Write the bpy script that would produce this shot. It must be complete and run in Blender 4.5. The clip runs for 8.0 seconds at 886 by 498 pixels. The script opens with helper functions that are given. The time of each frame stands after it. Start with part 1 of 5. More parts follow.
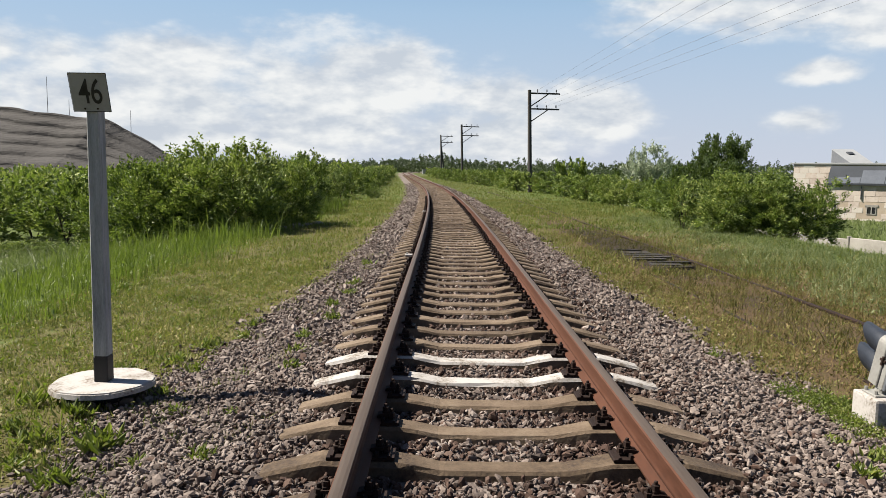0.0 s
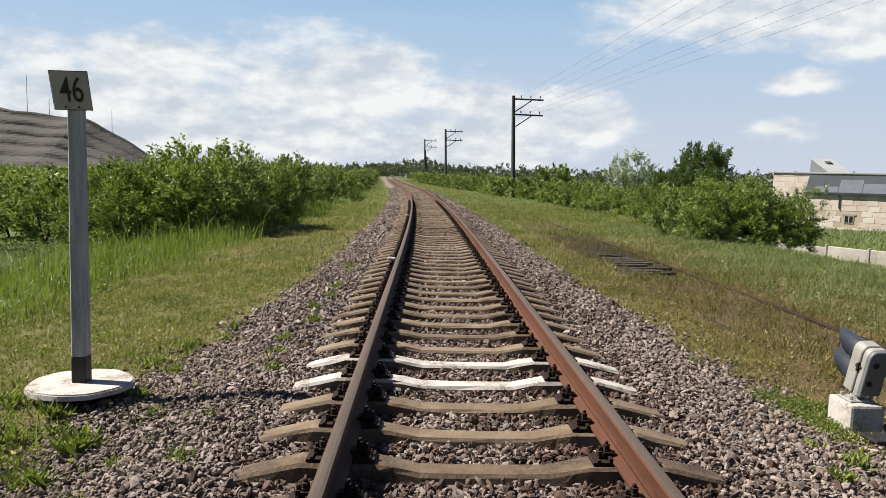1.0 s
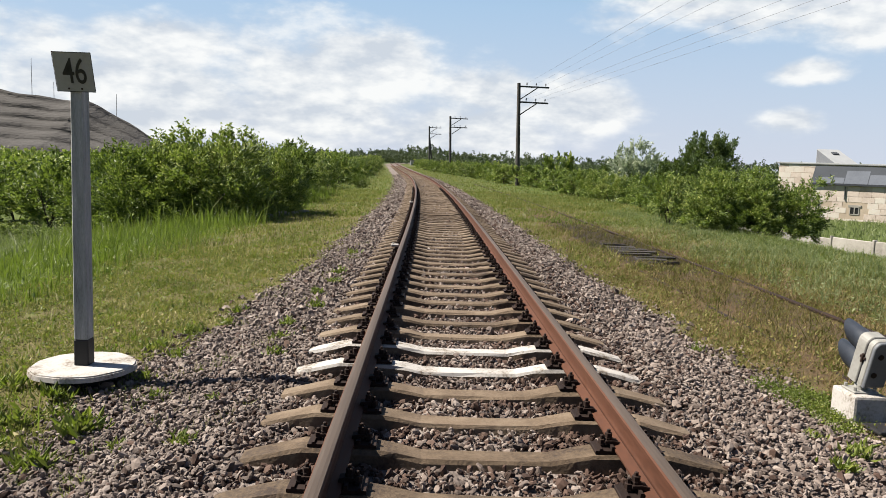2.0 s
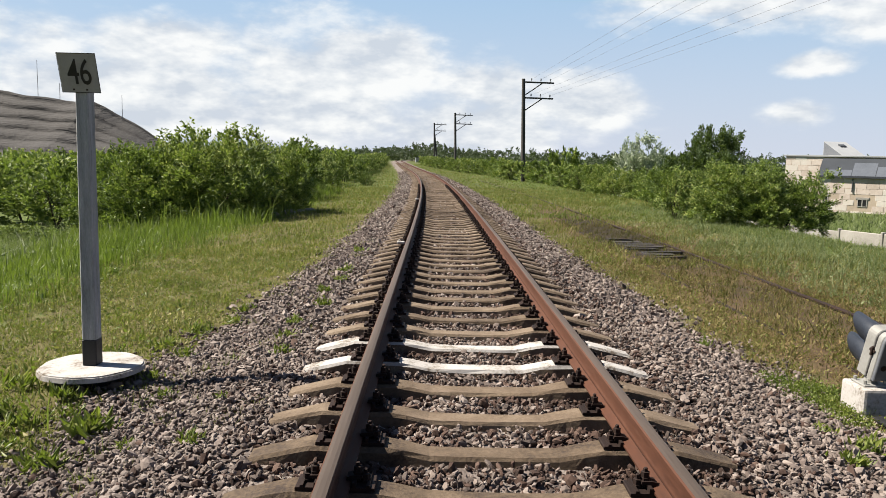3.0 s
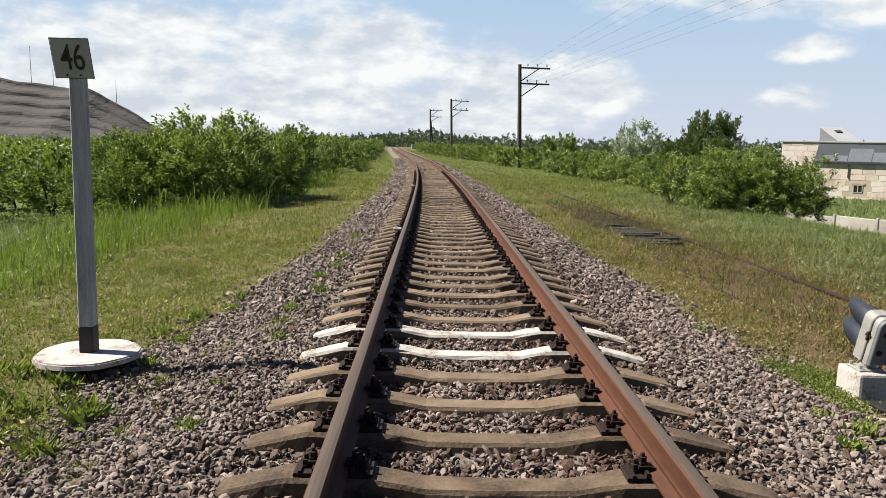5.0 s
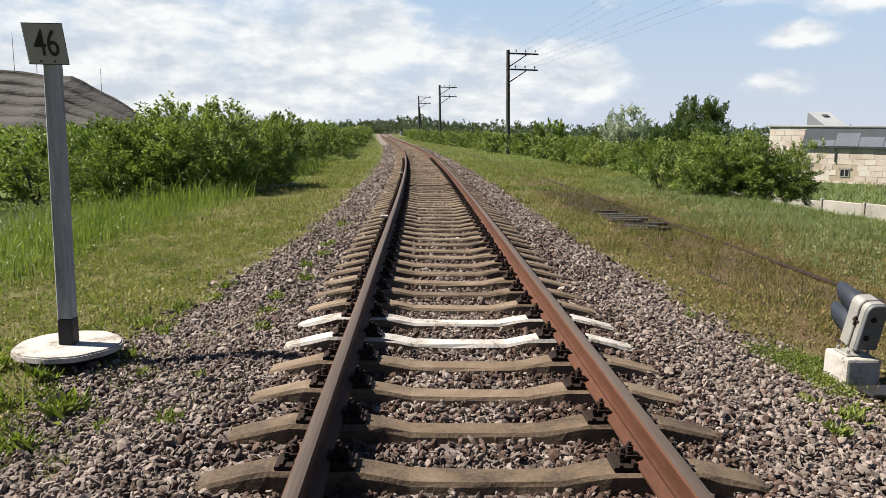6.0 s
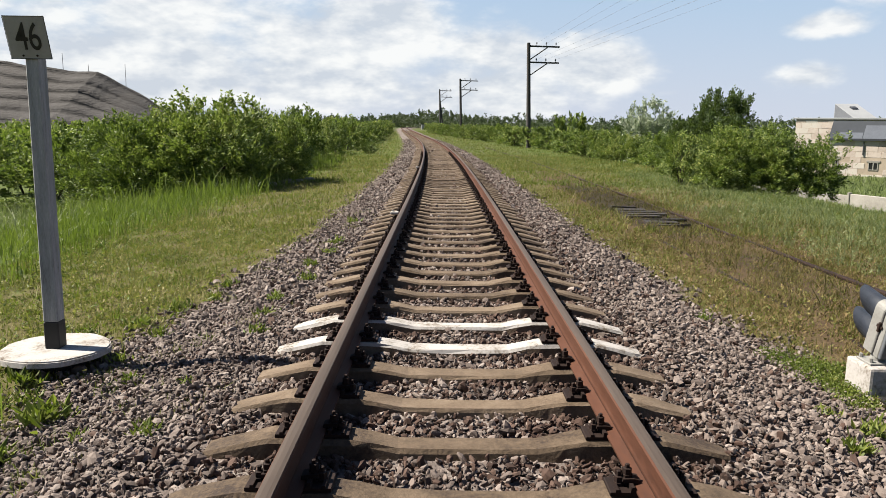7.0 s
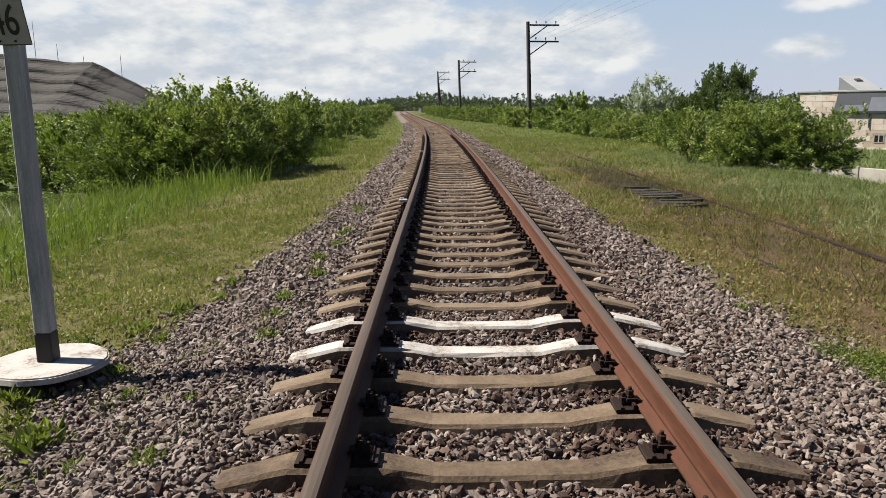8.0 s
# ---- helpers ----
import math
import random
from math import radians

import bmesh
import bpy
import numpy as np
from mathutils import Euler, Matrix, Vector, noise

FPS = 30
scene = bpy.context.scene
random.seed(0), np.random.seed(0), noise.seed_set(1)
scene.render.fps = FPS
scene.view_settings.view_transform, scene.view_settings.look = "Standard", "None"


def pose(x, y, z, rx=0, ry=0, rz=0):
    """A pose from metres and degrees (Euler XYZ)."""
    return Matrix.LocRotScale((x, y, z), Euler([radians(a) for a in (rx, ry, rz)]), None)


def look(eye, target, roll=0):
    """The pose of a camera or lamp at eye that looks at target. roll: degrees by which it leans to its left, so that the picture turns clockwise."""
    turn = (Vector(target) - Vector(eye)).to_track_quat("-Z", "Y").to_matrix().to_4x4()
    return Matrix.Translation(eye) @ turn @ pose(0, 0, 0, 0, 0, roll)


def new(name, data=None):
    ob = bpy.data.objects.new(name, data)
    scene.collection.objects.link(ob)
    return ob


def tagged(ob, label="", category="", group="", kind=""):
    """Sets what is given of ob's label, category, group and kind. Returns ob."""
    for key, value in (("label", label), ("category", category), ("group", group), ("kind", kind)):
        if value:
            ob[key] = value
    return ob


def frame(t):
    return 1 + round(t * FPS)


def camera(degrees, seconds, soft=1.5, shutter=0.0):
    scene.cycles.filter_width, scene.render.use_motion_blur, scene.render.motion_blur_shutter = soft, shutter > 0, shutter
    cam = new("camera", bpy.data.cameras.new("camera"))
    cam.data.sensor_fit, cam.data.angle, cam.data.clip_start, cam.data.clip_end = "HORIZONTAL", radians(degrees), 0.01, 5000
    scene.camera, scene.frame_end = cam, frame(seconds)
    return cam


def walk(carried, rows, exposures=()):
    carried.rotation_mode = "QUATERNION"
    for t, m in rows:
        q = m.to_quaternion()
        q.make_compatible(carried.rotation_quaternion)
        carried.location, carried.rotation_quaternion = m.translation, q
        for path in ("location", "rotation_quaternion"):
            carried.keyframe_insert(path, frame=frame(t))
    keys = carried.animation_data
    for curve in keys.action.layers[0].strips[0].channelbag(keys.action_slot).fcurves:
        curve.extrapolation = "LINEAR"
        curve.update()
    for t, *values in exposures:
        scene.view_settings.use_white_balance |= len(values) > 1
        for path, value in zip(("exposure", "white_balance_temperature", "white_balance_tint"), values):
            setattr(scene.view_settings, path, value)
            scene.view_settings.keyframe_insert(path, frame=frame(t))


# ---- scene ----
cam = camera(61.6, 8.0, soft=0.65)
PATH = [
    (0, (-0.347, 1.271, 1.598), (-0.346, 3.26, 1.388), 0.7),
    (0.5, (-0.347, 1.261, 1.589), (-0.32, 3.251, 1.388), 1.2),
    (1, (-0.345, 1.259, 1.588), (-0.298, 3.248, 1.391), 1.4),
    (2.5, (-0.345, 1.293, 1.574), (-0.311, 3.278, 1.331), 2.1),
    (3, (-0.344, 1.293, 1.576), (-0.322, 3.279, 1.336), 1.3),
    (3.5, (-0.344, 1.299, 1.575), (-0.318, 3.282, 1.315), 1.3),
    (4, (-0.348, 1.297, 1.571), (-0.332, 3.277, 1.293), 1.5),
    (5.5, (-0.349, 1.321, 1.573), (-0.3, 3.302, 1.298), 1.0),
    (6, (-0.314, 1.376, 1.568), (-0.253, 3.351, 1.258), 0.9),
    (6.5, (-0.22, 1.491, 1.574), (-0.182, 3.469, 1.279), 0.9),
    (7, (-0.135, 1.635, 1.583), (-0.132, 3.608, 1.256), 0.7),
    (7.2, (-0.154, 1.705, 1.572), (-0.162, 3.674, 1.223), 0.1),
    (7.5, (-0.217, 1.883, 1.573), (-0.243, 3.858, 1.26), 2.1),
    (7.8, (-0.262, 2.049, 1.58), (-0.218, 4.03, 1.308), -1.3),
    (8, (-0.292, 2.115, 1.584), (-0.293, 4.08, 1.212), -0.7),
]
EXPOSURES = [(0, 1.41), (1.0, 1.45), (2.5, 1.53), (5.5, 1.53), (7.0, 1.51), (7.5, 1.51), (8.0, 1.35)]
walk(cam, [(t, look(eye, target, roll)) for t, eye, target, roll in PATH], EXPOSURES)

# ---- world, sun, exposure ----
SUN_EL, SUN_AZ = radians(50), math.atan2(-0.99, 0.14)   # azimuth from +y towards +x


def nd(nt, kind, **values):
    n = nt.nodes.new(kind)
    for k, v in values.items():
        if k == "op":
            n.operation = v
        elif k == "inp":
            for i, x in v.items():
                if isinstance(x, bpy.types.NodeSocket):
                    nt.links.new(x, n.inputs[i])
                else:
                    n.inputs[i].default_value = x
    return n


def calc(nt, op, a, b=0.0, c=0.0, clamp=False):
    n = nd(nt, "ShaderNodeMath", op=op, inp={0: a, 1: b, 2: c})
    n.use_clamp = clamp
    return n.outputs[0]


def blend(nt, f, a, b):
    n = nt.nodes.new("ShaderNodeMix")
    n.data_type = "RGBA"
    for i, x in ((0, f), (6, a), (7, b)):
        if isinstance(x, bpy.types.NodeSocket):
            nt.links.new(x, n.inputs[i])
        else:
            n.inputs[i].default_value = x if i == 0 else (*x[:3], 1)
    return n.outputs[2]


def ramp(nt, f, stops):
    n = nt.nodes.new("ShaderNodeValToRGB")
    nt.links.new(f, n.inputs[0])
    els = n.color_ramp.elements
    while len(els) < len(stops):
        els.new(0.5)
    for e, (p, c) in zip(els, stops):
        e.position = p
        e.color = (*c[:3], 1) if not isinstance(c, float) else (c, c, c, 1)
    return n.outputs[0]


def fractal(nt, vec, scale, detail=6.0, rough=0.55, distort=0.0):
    n = nd(nt, "ShaderNodeTexNoise", inp={"Vector": vec, "Scale": scale, "Detail": detail, "Roughness": rough, "Distortion": distort})
    return n.outputs[0]


world = bpy.data.worlds.new("sky")
scene.world = world
world.use_nodes = True
wt = world.node_tree
wt.nodes.clear()
sky = wt.nodes.new("ShaderNodeTexSky")
sky.sky_type, sky.sun_disc = "NISHITA", False
sky.sun_elevation, sky.sun_rotation = SUN_EL, SUN_AZ
sky.air_density, sky.dust_density, sky.ozone_density = 1.0, 0.6, 1.0
way = nd(wt, "ShaderNodeTexCoord").outputs["Generated"]
sep = nd(wt, "ShaderNodeSeparateXYZ", inp={0: way}).outputs
up = calc(wt, "MAXIMUM", sep[2], 0.0)
# clouds drift in a layer: project the direction on a plane overhead, softened at the horizon
lift = calc(wt, "ADD", up, 0.10)
flat = nd(wt, "ShaderNodeCombineXYZ", inp={0: calc(wt, "DIVIDE", sep[0], lift), 1: calc(wt, "DIVIDE", sep[1], lift), 2: 3.7}).outputs[0]
sheet = fractal(wt, flat, 0.62, 9, 0.56, 0.3)
near_way = nd(wt, "ShaderNodeMapping", inp={0: way, 3: (1.0, 1.0, 2.2)}).outputs[0]


def billow(vec):
    """Heaped cloud: round lobes over broken noise."""
    v = nd(wt, "ShaderNodeTexVoronoi", inp={"Vector": vec, "Scale": 13.0, "Detail": 3.0, "Roughness": 0.55, "Lacunarity": 2.2})
    v.feature, v.normalize = "SMOOTH_F1", True
    v.inputs["Smoothness"].default_value = 0.6
    lobe = calc(wt, "SUBTRACT", 0.92, v.outputs["Distance"])
    return calc(wt, "MULTIPLY_ADD", lobe, 0.45, calc(wt, "MULTIPLY", fractal(wt, vec, 7.5, 9, 0.58, 0.0), 0.62))


puff = billow(near_way)
azim = calc(wt, "ARCTAN2", sep[0], sep[1])
ragged = calc(wt, "MULTIPLY", calc(wt, "SUBTRACT", puff, 0.5), 3.2)


def cloud(az, el, wide, tall):
    """One cloud: degrees of its middle and half sizes, with a ragged edge."""
    a = calc(wt, "DIVIDE", calc(wt, "SUBTRACT", azim, radians(az)), radians(wide))
    e = calc(wt, "DIVIDE", calc(wt, "SUBTRACT", up, math.sin(radians(el))), radians(tall))
    r = calc(wt, "SQRT", calc(wt, "ADD", calc(wt, "MULTIPLY", a, a), calc(wt, "MULTIPLY", e, e)))
    return calc(wt, "SUBTRACT", calc(wt, "ADD", 0.82, ragged), r)


CLOUDS = [(-8, 4.5, 10, 4.8), (-6, 8.0, 5.0, 1.9), (-20, 7.2, 5.5, 2.2), (-22, 4.0, 12, 4.0), (2, 2.5, 9, 2.4), (11, 4.6, 5, 2.2), (3.5, 5.4, 4.5, 2.2),
          (21, 11.8, 7.5, 2.4), (26.5, 6.9, 2.4, 0.9), (31, 10.5, 4, 2.4), (25.5, 3.7, 2.2, 1.0), (-33, 7.5, 4.0, 2.0)]
mass = cloud(*CLOUDS[0])
for c in CLOUDS[1:]:
    mass = calc(wt, "SMOOTH_MAX", mass, cloud(*c), 0.25)
high = calc(wt, "MULTIPLY", calc(wt, "SUBTRACT", sheet, 0.72), 3.0)
mass = calc(wt, "MAXIMUM", mass, high)
cover = nd(wt, "ShaderNodeMapRange", inp={0: mass, 1: -0.20, 2: 0.60, 3: 0.0, 4: 0.94})
cover.interpolation_type = "SMOOTHSTEP"
depth_shade = billow(nd(wt, "ShaderNodeMapping", inp={0: way, 1: (0.012, 0.0, -0.030), 3: (1.0, 1.0, 2.2)}).outputs[0])
relief = calc(wt, "MULTIPLY_ADD", calc(wt, "SUBTRACT", puff, depth_shade), 6.0, 0.50, True)
cloud_col = blend(wt, relief, (4.43, 4.82, 5.33), (6.83, 6.89, 6.83))
haze = nd(wt, "ShaderNodeMapRange", inp={0: up, 1: 0.0, 2: 0.22, 3: 0.95, 4: 0.0}).outputs[0]
ahead = nd(wt, "ShaderNodeMapRange", inp={0: sep[1], 1: 0.0, 2: 0.78, 3: 0.08, 4: 1.0}).outputs[0]
pale = nd(wt, "ShaderNodeMapRange", inp={0: up, 1: 0.20, 2: 0.60, 3: 0.62, 4: 0.0}).outputs[0]
pale, haze = calc(wt, "MULTIPLY", pale, ahead), calc(wt, "MULTIPLY", haze, ahead)
clear = blend(wt, haze, blend(wt, pale, blend(wt, 0.65, sky.outputs[0], (0.42, 0.75, 1.61)), (3.77, 5.51, 7.31)), (4.55, 4.85, 5.57))
back = nd(wt, "ShaderNodeBackground", inp={0: blend(wt, cover.outputs[0], clear, cloud_col), 1: 0.05})
wt.links.new(back.outputs[0], nd(wt, "ShaderNodeOutputWorld").inputs[0])

lamp = bpy.data.lights.new("sun", "SUN")
lamp.energy, lamp.angle, lamp.color = 5.0, radians(0.53), (1.0, 0.925, 0.80)
sun = new("sun", lamp)
to_sun = Vector((math.cos(SUN_EL) * math.sin(SUN_AZ), math.cos(SUN_EL) * math.cos(SUN_AZ), math.sin(SUN_EL)))
sun.matrix_world = look(to_sun * 60, (0, 0, 0))


# ---- materials ----
def surface(name, stops, scale=3.0, fine=40.0, rough=0.8, bump=0.3, metal=0.0, bump_size=0.01, spread=0.0, island=0.0, streak=(1, 1, 1)):
    """A procedural surface: a colour ramp over noise at two scales, fine relief, and a spread of tone from piece to piece."""
    m = bpy.data.materials.new(name)
    m.use_nodes = True
    nt = m.node_tree
    b = nt.nodes["Principled BSDF"]
    geo = nd(nt, "ShaderNodeNewGeometry")
    vec = nd(nt, "ShaderNodeMapping", inp={0: geo.outputs["Position"], 3: streak}).outputs[0]
    big, small = fractal(nt, vec, scale, 6, 0.6), fractal(nt, vec, fine, 5, 0.6)
    f = calc(nt, "ADD", calc(nt, "MULTIPLY", big, 0.62), calc(nt, "MULTIPLY", small, 0.38))
    if island:
        f = calc(nt, "MULTIPLY_ADD", calc(nt, "SUBTRACT", geo.outputs["Random Per Island"], 0.5), island, f)
    if spread:
        f = calc(nt, "MULTIPLY_ADD", calc(nt, "SUBTRACT", nd(nt, "ShaderNodeObjectInfo").outputs["Random"], 0.5), spread, f)
    nt.links.new(ramp(nt, f, stops), b.inputs["Base Color"])
    nt.links.new(calc(nt, "MULTIPLY_ADD", calc(nt, "SUBTRACT", small, 0.5), 0.3, rough, True), b.inputs["Roughness"])
    b.inputs["Metallic"].default_value = metal
    b.inputs["Specular IOR Level"].default_value = 0.35
    if bump:
        bp = nd(nt, "ShaderNodeBump", inp={"Strength": bump, "Distance": bump_size, "Height": calc(nt, "ADD", small, calc(nt, "MULTIPLY", big, 0.6))})
        nt.links.new(bp.outputs[0], b.inputs["Normal"])
    return m


def foliage(name, stops, through_light=0.35, gloss=0.50):
    """Leaves: tone varies leaf by leaf and in patches, some light passes through."""
    m = bpy.data.materials.new(name)
    m.use_nodes = True
    nt = m.node_tree
    b = nt.nodes["Principled BSDF"]
    geo = nd(nt, "ShaderNodeNewGeometry")
    patch = fractal(nt, geo.outputs["Position"], 0.7, 4)
    f = calc(nt, "ADD", calc(nt, "MULTIPLY", geo.outputs["Random Per Island"], 0.75), calc(nt, "MULTIPLY_ADD", patch, 1.2, -0.47))
    f = calc(nt, "MULTIPLY_ADD", nd(nt, "ShaderNodeObjectInfo").outputs["Random"], 0.24, calc(nt, "SUBTRACT", f, 0.12))
    col = ramp(nt, f, stops)
    nt.links.new(col, b.inputs["Base Color"])
    b.inputs["Roughness"].default_value = gloss
    b.inputs["Specular IOR Level"].default_value = 0.28
    tr = nd(nt, "ShaderNodeBsdfTranslucent")
    nt.links.new(blend(nt, 0.4, col, (0.20, 0.30, 0.02)), tr.inputs[0])
    mix = nd(nt, "ShaderNodeMixShader", inp={0: through_light, 1: b.outputs[0], 2: tr.outputs[0]})
    nt.links.new(mix.outputs[0], nt.nodes["Material Output"].inputs[0])
    return m


M_STONE = surface("crushed_granite", [(0.20, (0.044, 0.033, 0.028)), (0.40, (0.102, 0.078, 0.068)), (0.58, (0.150, 0.119, 0.104)), (0.80, (0.230, 0.193, 0.173))], 1.2, 60, 0.85, 0.4, 0, 0.006, 0, 0.50)
M_SLEEPER = surface("weathered_concrete", [(0.30, (0.027, 0.017, 0.012)), (0.42, (0.072, 0.050, 0.032)), (0.53, (0.104, 0.074, 0.050)), (0.68, (0.155, 0.117, 0.083))], 3.5, 48, 0.9, 0.8, 0, 0.008, 0.18)
M_WHITE_CONC = surface("whitewashed_concrete", [(0.38, (0.105, 0.081, 0.060)), (0.45, (0.241, 0.223, 0.206)), (0.52, (0.314, 0.296, 0.284)), (0.7, (0.351, 0.333, 0.320))], 5, 45, 0.9, 0.4, 0, 0.005)
M_RUST = surface("rusty_rail_side", [(0.25, (0.026, 0.009, 0.004)), (0.5, (0.059, 0.020, 0.009)), (0.75, (0.088, 0.035, 0.018))], 1.5, 35, 0.75, 0.3, 0.15, 0.003, 0, 0, (1, 0.25, 1))
M_RAIL_TOP = surface("worn_rail_head", [(0.25, (0.039, 0.027, 0.020)), (0.5, (0.066, 0.049, 0.039)), (0.75, (0.095, 0.071, 0.057))], 2.5, 30, 0.62, 0.1, 0.2, 0.002, 0, 0, (4, 0.12, 1))
M_IRON = surface("dark_rusted_iron", [(0.25, (0.007, 0.003, 0.002)), (0.5, (0.016, 0.008, 0.006)), (0.75, (0.030, 0.015, 0.010))], 6, 60, 0.75, 0.3, 0.3, 0.003, 0.2)
M_POST = surface("old_grey_paint", [(0.30, (0.057, 0.057, 0.057)), (0.40, (0.189, 0.193, 0.196)), (0.50, (0.255, 0.261, 0.266)), (0.60, (0.314, 0.317, 0.321)), (0.70, (0.529, 0.529, 0.512))], 6, 70, 0.8, 0.35, 0, 0.004, 0, 0, (4, 4, 0.45))
M_BLACK = surface("black_paint", [(0.3, (0.006, 0.006, 0.007)), (0.7, (0.018, 0.017, 0.018))], 8, 60, 0.6, 0.2, 0, 0.003)
M_BOARD = surface("dull_white_enamel", [(0.25, (0.179, 0.179, 0.174)), (0.5, (0.259, 0.261, 0.259)), (0.8, (0.301, 0.301, 0.297))], 6, 50, 0.55, 0.08)
M_HOOD = surface("blue_black_hood", [(0.3, (0.011, 0.014, 0.020)), (0.7, (0.026, 0.030, 0.041))], 8, 60, 0.5, 0.1)
M_SIGNAL = surface("off_white_signal_paint", [(0.25, (0.136, 0.129, 0.116)), (0.5, (0.200, 0.197, 0.186)), (0.8, (0.232, 0.229, 0.219))], 6, 50, 0.6, 0.1)
# signal white with the shade of the rear side put into the grey
M_SIGNAL_BACK = surface("shade_greyed_signal_paint", [(0.3, (0.070, 0.074, 0.086)), (0.7, (0.117, 0.125, 0.138))], 6, 50, 0.6, 0.1)
M_POLE = surface("weathered_pole_wood", [(0.3, (0.029, 0.026, 0.025)), (0.7, (0.078, 0.073, 0.070))], 2, 30, 0.9, 0.3, 0, 0.01, 0, 0, (4, 4, 0.4))
M_WIRE = surface("dull_wire", [(0.3, (0.088, 0.088, 0.100)), (0.7, (0.158, 0.158, 0.172))], 2, 20, 0.6, 0)
M_BLOCK = surface("pale_limestone_block", [(0.25, (0.328, 0.275, 0.239)), (0.5, (0.442, 0.382, 0.340)), (0.75, (0.467, 0.456, 0.420))], 0.5, 6, 0.9, 0.3, 0, 0.02, 0.3)
M_MORTAR = surface("grey_mortar", [(0.3, (0.274, 0.224, 0.174)), (0.7, (0.380, 0.323, 0.258))], 1, 12, 0.95, 0.3)
M_SLATE = surface("dark_sheet_roof", [(0.3, (0.017, 0.021, 0.027)), (0.7, (0.037, 0.042, 0.053))], 0.4, 5, 0.85, 0.1)
# sky reflection on the dark roof, put into a paler blue-grey base colour
M_SLATE_SHEEN = surface("sky_sheen_sheet_roof", [(0.3, (0.049, 0.056, 0.072)), (0.7, (0.092, 0.103, 0.125))], 0.4, 5, 0.85, 0.1)
M_SHEET = surface("pale_sheet_metal", [(0.3, (0.208, 0.215, 0.226)), (0.7, (0.279, 0.287, 0.295))], 0.4, 5, 0.5, 0.1)
M_GLASS_DARK = surface("dark_window_glass", [(0.3, (0.010, 0.011, 0.013)), (0.7, (0.026, 0.027, 0.029))], 1, 6, 0.15, 0)
M_FRAME = surface("window_frame_paint", [(0.3, (0.233, 0.223, 0.207)), (0.7, (0.311, 0.300, 0.285))], 1, 10, 0.6, 0)
M_FENCE = surface("stained_concrete_panel", [(0.28, (0.138, 0.128, 0.115)), (0.5, (0.239, 0.225, 0.206)), (0.75, (0.303, 0.289, 0.271))], 0.8, 9, 0.9, 0.3, 0, 0.02)
M_HEAP = surface("spoil_heap_crust", [(0.28, (0.023, 0.021, 0.020)), (0.5, (0.039, 0.036, 0.035)), (0.72, (0.058, 0.055, 0.055))], 0.03, 0.5, 0.95, 0.6, 0, 1.0, 0, 0, (1, 1, 3))
M_OLD_WOOD = surface("tarred_sleeper_wood", [(0.28, (0.009, 0.008, 0.008)), (0.5, (0.022, 0.019, 0.018)), (0.75, (0.043, 0.037, 0.036))], 3, 40, 0.85, 0.6, 0, 0.01, 0.3, 0, (0.5, 4, 4))
M_BARK = surface("grey_brown_bark", [(0.3, (0.026, 0.021, 0.015)), (0.7, (0.067, 0.052, 0.039))], 4, 40, 0.9, 0.4, 0, 0.01)
M_LEAF = foliage("shrub_leaves", [(0.05, (0.032, 0.055, 0.013)), (0.35, (0.085, 0.125, 0.026)), (0.7, (0.165, 0.215, 0.048)), (0.95, (0.290, 0.320, 0.095))], 0.30)
M_LEAF_DARK = foliage("tree_leaves", [(0.05, (0.018, 0.032, 0.010)), (0.5, (0.039, 0.065, 0.019)), (0.9, (0.068, 0.097, 0.032))], 0.25)
M_LEAF_SILVER = foliage("silver_leaves", [(0.05, (0.160, 0.197, 0.130)), (0.5, (0.299, 0.344, 0.250)), (0.9, (0.459, 0.491, 0.379))], 0.25)
# distance haze is put into the leaf colour as a lighter, bluer green
M_WOODS_HAZED = foliage("far_woods", [(0.05, (0.029, 0.041, 0.022)), (0.5, (0.047, 0.066, 0.035)), (0.9, (0.069, 0.091, 0.050))], 0.15)
M_GRASS = foliage("short_grass", [(0.05, (0.050, 0.064, 0.012)), (0.35, (0.109, 0.121, 0.027)), (0.65, (0.178, 0.164, 0.053)), (0.95, (0.264, 0.222, 0.092))], 0.35, 0.6)
M_GRASS_TALL = foliage("tall_grass", [(0.05, (0.041, 0.068, 0.010)), (0.45, (0.084, 0.122, 0.020)), (0.95, (0.139, 0.170, 0.041))], 0.4, 0.5)
M_GRASS_GREY = foliage("grey_green_weeds", [(0.05, (0.055, 0.076, 0.031)), (0.45, (0.118, 0.143, 0.061)), (0.95, (0.196, 0.220, 0.115))], 0.3, 0.6)
M_GRASS_DRY = foliage("dry_brown_weeds", [(0.05, (0.055, 0.034, 0.015)), (0.45, (0.120, 0.080, 0.034)), (0.95, (0.198, 0.143, 0.069))], 0.25, 0.8)
M_WEED = foliage("fresh_weed_leaves", [(0.05, (0.049, 0.070, 0.011)), (0.5, (0.104, 0.134, 0.022)), (0.95, (0.177, 0.194, 0.043))], 0.35)


